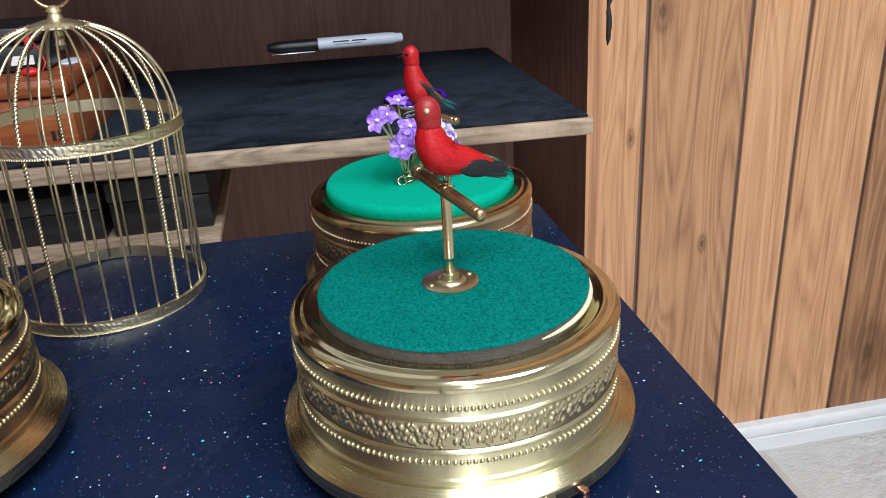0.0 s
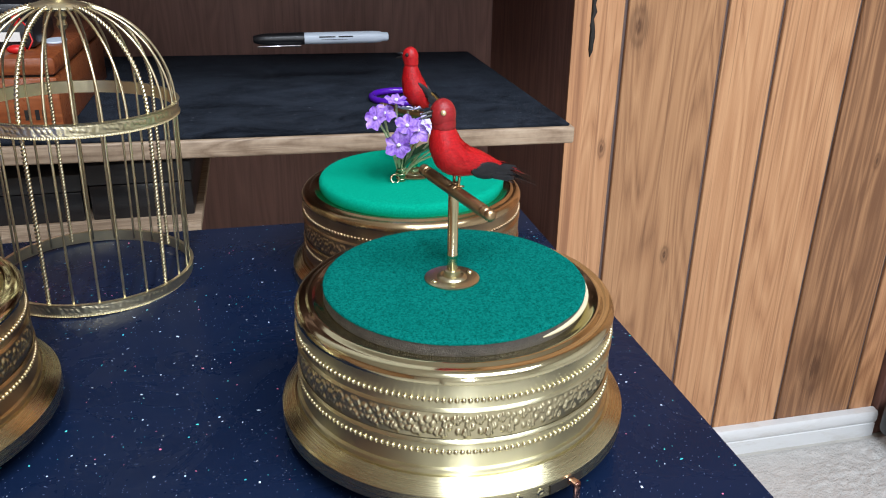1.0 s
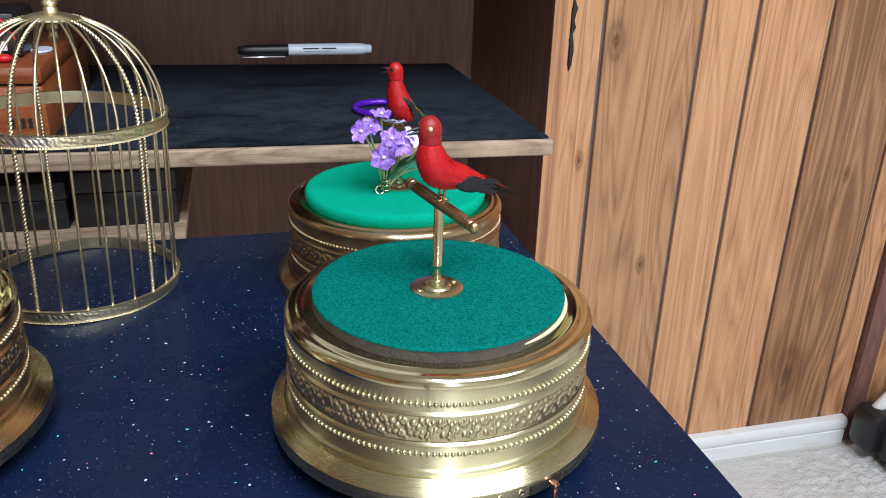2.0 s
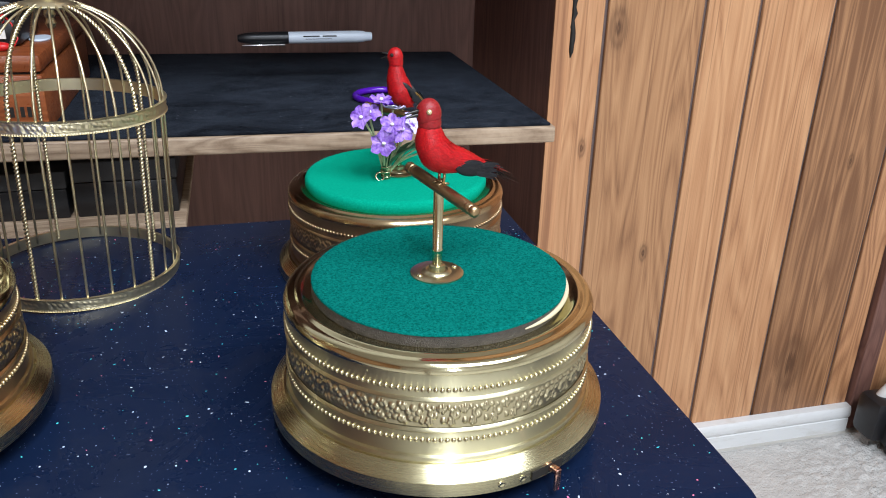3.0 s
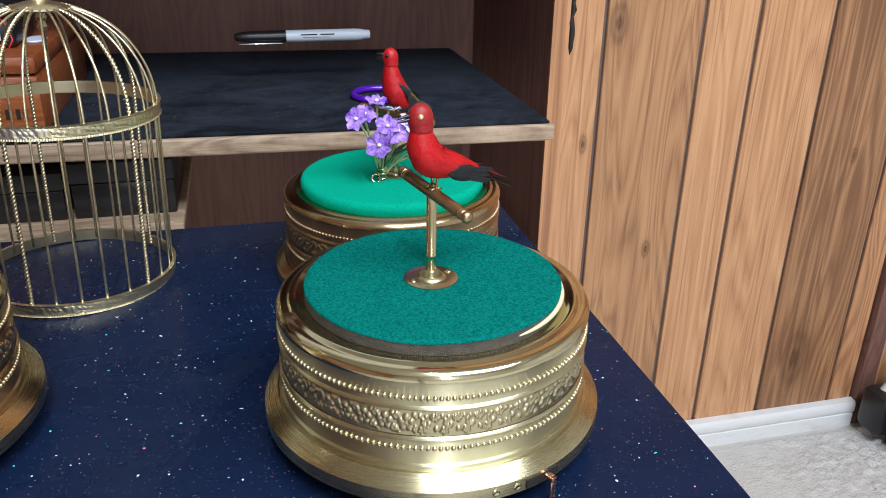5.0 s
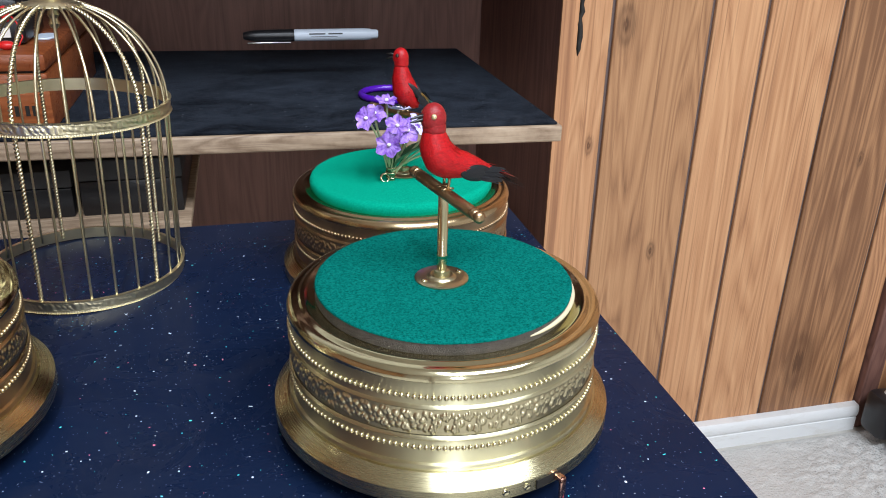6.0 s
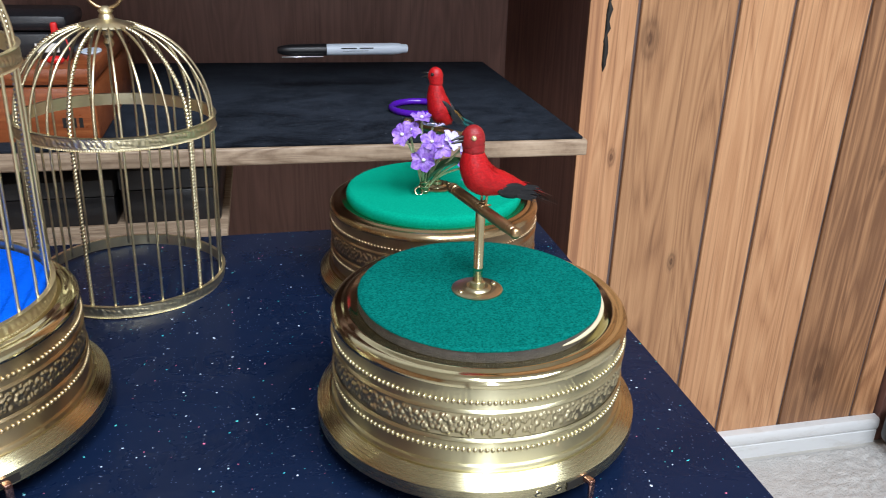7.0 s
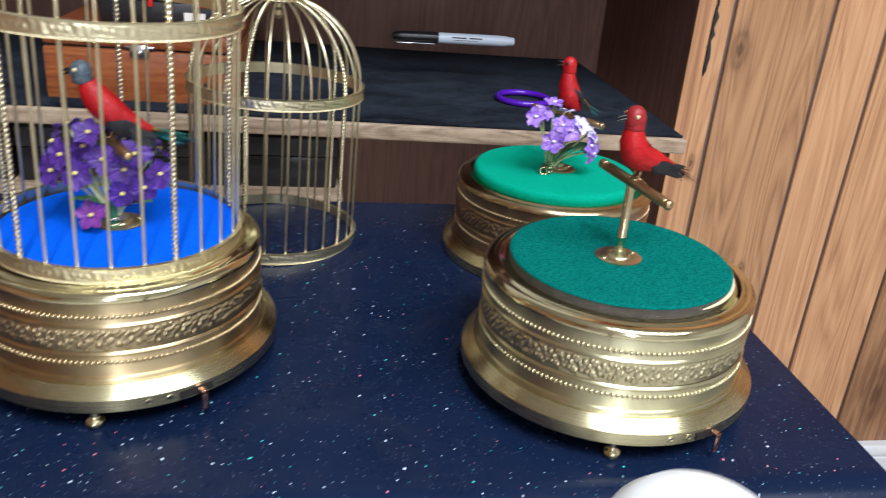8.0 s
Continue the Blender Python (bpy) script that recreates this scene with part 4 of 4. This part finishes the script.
def petals_mesh(size, cup, seed):
    """Five or six pleated silk petals, each with a raised midrib and a wavy tip."""
    rnd = random.Random(seed)
    bm = bmesh.new()
    count = 6 - seed % 3 // 2
    for k in range(count):
        turn = Matrix.Rotation(2 * math.pi * k / count + rnd.uniform(-0.14, 0.14), 4, "Z")
        lift, reach, lean = cup + rnd.uniform(-0.30, 0.30), size * rnd.uniform(0.90, 1.10), rnd.uniform(-0.25, 0.25)
        grid = []
        nu, nv = 8, 10
        for i in range(nu + 1):
            q = i / nu
            half = reach * 0.40 * math.sin(math.pi * (0.07 + 0.80 * q ** 1.25)) ** 0.7
            row = []
            for j in range(nv + 1):
                e = j / nv * 2 - 1
                x = reach * q * (1 - 0.16 * abs(e) ** 1.5 * q ** 2) + 0.0004
                pleat = 0.036 * math.cos(3 * math.pi * e) * math.sin(math.pi * min(1.0, q * 1.1))
                z = reach * (lift * q * q * 0.6 + 0.16 * e * e * q - 0.16 * q ** 3 + pleat + lean * e * 0.22 * q)
                row.append(bm.verts.new(turn @ Vector((x, half * e, z + k * 0.00012))))
            grid.append(row)
        for a, b in zip(grid, grid[1:]):
            for j in range(nv):
                bm.faces.new((a[j], a[j + 1], b[j + 1], b[j]))
    return bm


def leaf_mesh(length, width, bend):
    bm = bmesh.new()
    rows = []
    for i in range(9):
        q = i / 8
        w = width * math.sin(math.pi * min(1, 0.04 + 0.94 * q)) ** 0.8
        rows.append([bm.verts.new((length * q, w * e, bend * q * q + 0.35 * abs(e) * w)) for e in (-1, -0.5, 0, 0.5, 1)])
    for a, b in zip(rows, rows[1:]):
        for j in range(4):
            bm.faces.new((a[j], a[j + 1], b[j + 1], b[j]))
    return bm


def build_bouquet(m, blossoms, leaves, label, pistil, wrap):
    b = thing("flower_bouquet", m, label, "flowers")
    inv = m.inverted()
    for k, (p, face, size, mat) in enumerate(blossoms):
        p, face = inv @ Vector(p), Vector(face).normalized()
        head = petals_mesh(size * 0.88, 0.25 + 0.08 * (k % 3), k)
        turn = face.to_track_quat("Z", "Y").to_matrix().to_4x4()
        head.transform(Matrix.Translation(p) @ turn @ Matrix.Rotation(k * 0.7, 4, "Z"))
        f = part("blossom", head, M[mat], b, sharp=180)
        part("flower_centre", ball(0.0013, Matrix.Translation(p + face * 0.0012), 10, 8, None, (1, 1, 0.8)), M[pistil], f)
        back = p - face * 0.0006
        foot = Vector((0.0012 * math.cos(k * 2.1), 0.0012 * math.sin(k * 2.1), 0.002))
        mid = (back + foot) / 2 + Vector((0, 0, 0.004)) - face * 0.004
        pts = [(1 - q) ** 2 * foot + 2 * q * (1 - q) * mid + q * q * back for q in [i / 8 for i in range(9)]]
        part("stem", tube(pts, 0.00075, 6), M["stem"], b, sharp=180)
    for (p, d, ln, w, bend) in leaves:
        lf = leaf_mesh(ln, w, bend)
        lf.transform(Matrix.Translation(inv @ Vector(p)) @ Vector(d).normalized().to_track_quat("X", "Z").to_matrix().to_4x4())
        part("leaf", lf, M["leaf"], b, sharp=180)
    part("stalk", lathe([(0.0, 0.0), (0.0026, 0.0), (0.0022, 0.004), (0.0024, 0.010), (0.0030, 0.014), (0.0, 0.0145)], 16), M["leaf"], b)
    for k in range(wrap):
        part("wire_wrap", hoop(0.0028, 0.00055, Matrix.Translation((0, 0, 0.0022 + 0.0016 * k)) @ Matrix.Rotation(0.25 * (-1) ** k, 4, "X"), 20, 6), M["brass"], b, "gold wire")
    bow = hoop(0.0026, 0.0007, Matrix.Translation((-0.0040, -0.0015, 0.0018)) @ Matrix.Rotation(1.1, 4, "X"), 18, 6)
    part("wire_bow", bow, M["brass"], b, "twisted gold wire")
    return b


bz = TABLE_Z + 0.0630
build_bouquet(pose(0.0235, 0.4695, bz), [
    ((0.0075, 0.4600, 0.1030), (-0.6, -0.7, 0.5), 0.0080, "lilac"), ((0.0125, 0.4640, 0.1045), (0.1, -0.6, 0.8), 0.0078, "lilac"),
    ((0.0205, 0.4670, 0.1110), (0.0, -0.2, 1.0), 0.0078, "lilac"), ((0.0310, 0.4560, 0.0960), (0.15, -0.9, 0.35), 0.0090, "lilac"),
    ((0.0195, 0.4540, 0.0885), (-0.15, -0.95, 0.1), 0.0092, "lilac"), ((0.0275, 0.4660, 0.1060), (0.1, 0.3, 0.9), 0.0085, "pale_lilac"),
    ((0.0470, 0.4640, 0.0920), (0.6, -0.4, 0.7), 0.0088, "pale_lilac"), ((0.0255, 0.4570, 0.0985), (-0.3, -0.7, 0.6), 0.0086, "lilac"), ((0.0385, 0.4590, 0.0985), (0.4, -0.6, 0.7), 0.0088, "pale_lilac"), ((0.0470, 0.4590, 0.0850), (0.7, -0.7, 0.2), 0.0092, "lilac"), ((0.0500, 0.4610, 0.0795), (0.8, -0.6, -0.2), 0.0095, "lilac")],
    [((0.0260, 0.4660, 0.0740), (0.9, -0.25, 0.62), 0.025, 0.0084, -0.003), ((0.0250, 0.4660, 0.0700), (0.45, -0.5, 0.8), 0.020, 0.0032, -0.002), ((0.0240, 0.470, 0.0660), (0.25, -0.2, 1.0), 0.022, 0.0026, 0.001)],
    "small bouquet of lilac silk flowers bound with gold wire", "pistil_white", 4)
cx, cy, cz = -0.2338, 0.3425, 0.0088 + 0.0616
violets = [((-0.2610, 0.3370, 0.0990), (-0.5, -0.8, 0.2), 0.0088, "violet"), ((-0.2490, 0.3310, 0.1000), (0.0, -1.0, 0.2), 0.0088, "violet"),
           ((-0.2430, 0.3370, 0.1180), (0.0, -0.7, 0.7), 0.0084, "violet"), ((-0.2460, 0.3390, 0.1110), (-0.2, -0.9, 0.3), 0.0084, "violet"),
           ((-0.2270, 0.3320, 0.1020), (0.1, -0.95, 0.3), 0.0084, "violet"), ((-0.2230, 0.3360, 0.1085), (0.4, -0.8, 0.5), 0.0095, "violet"),
           ((-0.2285, 0.3310, 0.0905), (0.1, -1.0, -0.1), 0.0084, "violet"), ((-0.2120, 0.3360, 0.0990), (0.6, -0.75, 0.2), 0.0090, "violet"),
           ((-0.2430, 0.3290, 0.0795), (-0.2, -0.9, 0.3), 0.0090, "plum"), ((-0.2620, 0.3470, 0.1100), (-0.8, -0.3, 0.5), 0.0088, "violet"),
           ((-0.2550, 0.3480, 0.1180), (-0.3, 0.2, 0.9), 0.0084, "violet"), ((-0.2140, 0.3460, 0.1080), (0.7, 0.2, 0.6), 0.0084, "violet"),
           ((-0.2360, 0.3520, 0.1140), (0.0, 0.6, 0.7), 0.0084, "violet"),
           ((-0.2550, 0.3330, 0.1080), (-0.5, -0.8, 0.5), 0.0086, "violet"), ((-0.2370, 0.3340, 0.1060), (0.1, -0.9, 0.4), 0.0084, "violet"),
           ((-0.2190, 0.3330, 0.0930), (0.4, -0.9, 0.1), 0.0084, "violet")]
build_bouquet(pose(cx - 0.001, cy - 0.0075, cz + 0.001), violets,
              [((-0.2350, 0.3370, 0.080), (-0.7, -0.4, 0.5), 0.020, 0.005, -0.003), ((-0.2320, 0.3370, 0.080), (0.7, -0.3, 0.4), 0.020, 0.005, -0.003)],
              "bouquet of deep violet silk flowers with yellow centres", "pistil_yellow", 3)


# ---- chest and clutter in the cabinet ----
def build_chest():
    c = thing("wooden_chest", pose(-0.365, 0.668, 0.0492, 0, 0.6, 0), "orange-brown cedar chest with a small metal latch", "chest")
    W, D, H, S = 0.157, 0.215, 0.060, 0.045
    part("body", box(0, W, 0, D, 0, S - 0.0006, 0.0022), M["chest"], c)
    part("lid", box(-0.0005, W + 0.0005, -0.0005, D, S + 0.0006, H, 0.004), M["chest"], c, "close-fitting lid")
    part("seam", box(0.003, W - 0.003, 0.003, D - 0.003, S - 0.001, S + 0.001), M["slot"], c, smooth=False)
    lt = box(0.070, 0.086, -0.0022, 0.0005, S - 0.006, S + 0.005, 0.0008)
    box(0.066, 0.090, -0.0016, 0.0004, S + 0.001, S + 0.0035, 0.0006, lt)
    ball(0.0022, Matrix.Translation((0.078, -0.003, S - 0.002)), 10, 8, lt)
    part("latch", lt, M["chrome"], c, "small worn metal latch")
    for x in (0.130, 0.1375, 0.1425):
        part("stencil_mark", box(x, x + 0.0030, -0.0003, 0.0005, 0.012, 0.020), M["slot"], c, smooth=False)
    return c


build_chest()


def build_case():
    c = thing("black_case", pose(-0.326, 0.690, 0.1092, 0, 0.6, 0), "small black case with red clips on a chest", "case")
    part("shell", box(0.0, 0.100, 0.012, 0.085, 0.0, 0.021, 0.004), M["black"], c)
    part("lid", box(0.002, 0.098, 0.014, 0.083, 0.0214, 0.035, 0.005), M["black"], c)
    part("label_plate", box(0.072, 0.090, 0.0106, 0.0125, 0.006, 0.013), M["pistil_white"], c, "white printed label", smooth=False)
    part("red_clip", box(0.042, 0.046, 0.010, 0.013, 0.016, 0.026, 0.0012), M["red_plastic"], c, "red plastic clip")
    part("red_clip", box(0.086, 0.091, 0.008, 0.013, 0.018, 0.030, 0.0015), M["red_plastic"], c, "red plastic clip")
    part("strap", tube([(0.090, 0.010, 0.026), (0.097, 0.006, 0.018), (0.101, 0.000, 0.008), (0.098, -0.004, 0.002)], 0.0006, 8), M["red_plastic"], c, "red cord")
    return c


build_case()
tagged(part("red_pouch", ball(0.0052, Matrix.Translation((-0.236, 0.684, 0.1112)), 20, 12, None, (1.3, 0.9, 0.65)), M["red_plastic"]), "small crumpled red pouch on a wooden chest", "pouch")
disc = lathe([(0.0, 0.0), (0.0105, 0.0), (0.0108, 0.0008), (0.0104, 0.0016), (0.0, 0.0018)], 28)
disc.transform(Matrix.Translation((-0.219, 0.738, 0.1080)) @ Matrix.Diagonal((0.8, 1.3, 1, 1)))
tagged(part("plastic_disc", disc, M["marker"]), "pale blue oval plastic disc lying on a wooden chest", "disc")


def build_box(x0, x1, h, depth):
    b = thing("storage_box", pose(x0, 0.675, -0.0285), "low black lidded box on a lower shelf", "box", "black boxes on the lower shelf")
    w = x1 - x0
    part("base", box(0, w, 0, depth, 0, h * 0.62, 0.0015), M["black"], b)
    part("lid", box(-0.001, w + 0.001, -0.001, depth + 0.001, h * 0.63, h, 0.002), M["grey_black"], b)
    return b


for a, b, h in ((-0.118 - 0.082, -0.119, 0.048), (-0.300, -0.206, 0.041), (-0.398, -0.306, 0.050), (-0.52, -0.404, 0.044)):
    build_box(a, b, h, 0.2)


# ---- floor by the door post ----
def build_rug():
    bm = bmesh.new()
    nx, ny = 190, 150
    x0, x1, y0, y1 = 0.66, 1.75, 0.30, 1.000
    rows = []
    for i in range(nx + 1):
        rows.append([])
        for j in range(ny + 1):
            x, y = x0 + (x1 - x0) * i / nx, y0 + (y1 - y0) * j / ny
            e = min(1, (x - x0) / (0.30 + 0.10 * noise.noise(Vector((y * 14, 0, 5)))), (x1 - x) / 0.02, (y - y0) / 0.02, (y1 - y) / 0.02)
            h = 0.004 + 0.012 * abs(noise.noise(Vector((x * 40, y * 70, 0)))) + 0.008 * noise.noise(Vector((x * 110, y * 150, 3)))
            rows[-1].append(bm.verts.new((x, y, FLOOR_Z + 0.0008 + max(0, h) * max(0, e))))
    for a, b in zip(rows, rows[1:]):
        for j in range(ny):
            bm.faces.new((a[j], b[j], b[j + 1], a[j + 1]))
    low = [v for r in (rows[0], rows[-1]) for v in r] + [r[0] for r in rows] + [r[-1] for r in rows]
    for v in low:
        v.co.z = FLOOR_Z
    return tagged(part("rug", bm, M["rug"], None, "", sharp=180), "white shaggy rug lying on the cream floor", "rug")


M["rug"] = plain("white_shag", (0.58, 0.57, 0.545), 0.95, 0, 0.12, 30, 0.8, 0.004, 0.1)
build_rug()


def build_vacuum():
    v = thing("vacuum_cleaner", pose(1.095, 0.90, FLOOR_Z + 0.008), "charcoal vacuum cleaner with a white tube beside the door post", "vacuum cleaner")
    body = lathe([(0.0, 0.0), (0.095, 0.0), (0.115, 0.02), (0.118, 0.06), (0.10, 0.10), (0.06, 0.125), (0.0, 0.13)], 40)
    part("body", body, M["grey_black"], v)
    part("collar", box(-0.135, -0.085, 0.03, 0.085, 0.02, 0.10, 0.012), M["black"], v)
    part("tube", tube([(-0.125, 0.06, 0.075), (-0.08, 0.06, 0.125), (0.02, 0.06, 0.24)], 0.011, 16), M["white"], v, "white plastic tube")
    return v


build_vacuum()


# ---- white stand-in and lamps ----
# Stands in for a white shape of unknown kind; shaft and foot are added.
def build_stand_in():
    p = thing("white_post", pose(-0.0805, 0.030, FLOOR_Z), "white round-capped stand-in for an unidentified shape before the table", "post")
    h = 0.1592 - FLOOR_Z
    part("shaft", lathe([(0.0, 0.0), (0.05, 0.0), (0.05, 0.008), (0.012, 0.016), (0.009, 0.03), (0.009, h - 0.03), (0.0, h - 0.03)], 32), M["white"], p)
    part("cap", lathe([(0.0, h - 0.0305), (0.0158, h - 0.0305), (0.0160, h - 0.018), (0.0152, h - 0.011), (0.0132, h - 0.006), (0.0100, h - 0.0026), (0.0055, h - 0.0006), (0.0, h)], 40), M["white"], p)
    return p


build_stand_in()


def build_ceiling_light(x, y, w, d):
    l = thing("ceiling_light", pose(x, y, CEIL_Z), "white fluorescent ceiling fixture", "lamp", "ceiling fixtures")
    fr = box(-w, w, -d, d, -0.075, -0.0005, 0.006)
    part("housing", fr, M["white"], l)
    return l


for x, y, w, d in ((0.66, -0.70, 0.62, 0.42), (-0.10, -0.85, 0.09, 0.63)):
    build_ceiling_light(x, y, w, d)


# ---- wall planks ----
for a, b in zip(GROOVES, GROOVES[1:]):
    pl = box(a + 0.0028, b - 0.0028, WALL_Y, WALL_Y + 0.0058, FLOOR_Z, CEIL_Z, 0.0012, seg=1)
    part("plank", pl, M["panel_dark"] if a in (0.423, 0.780) else M["panel"], wall_north)
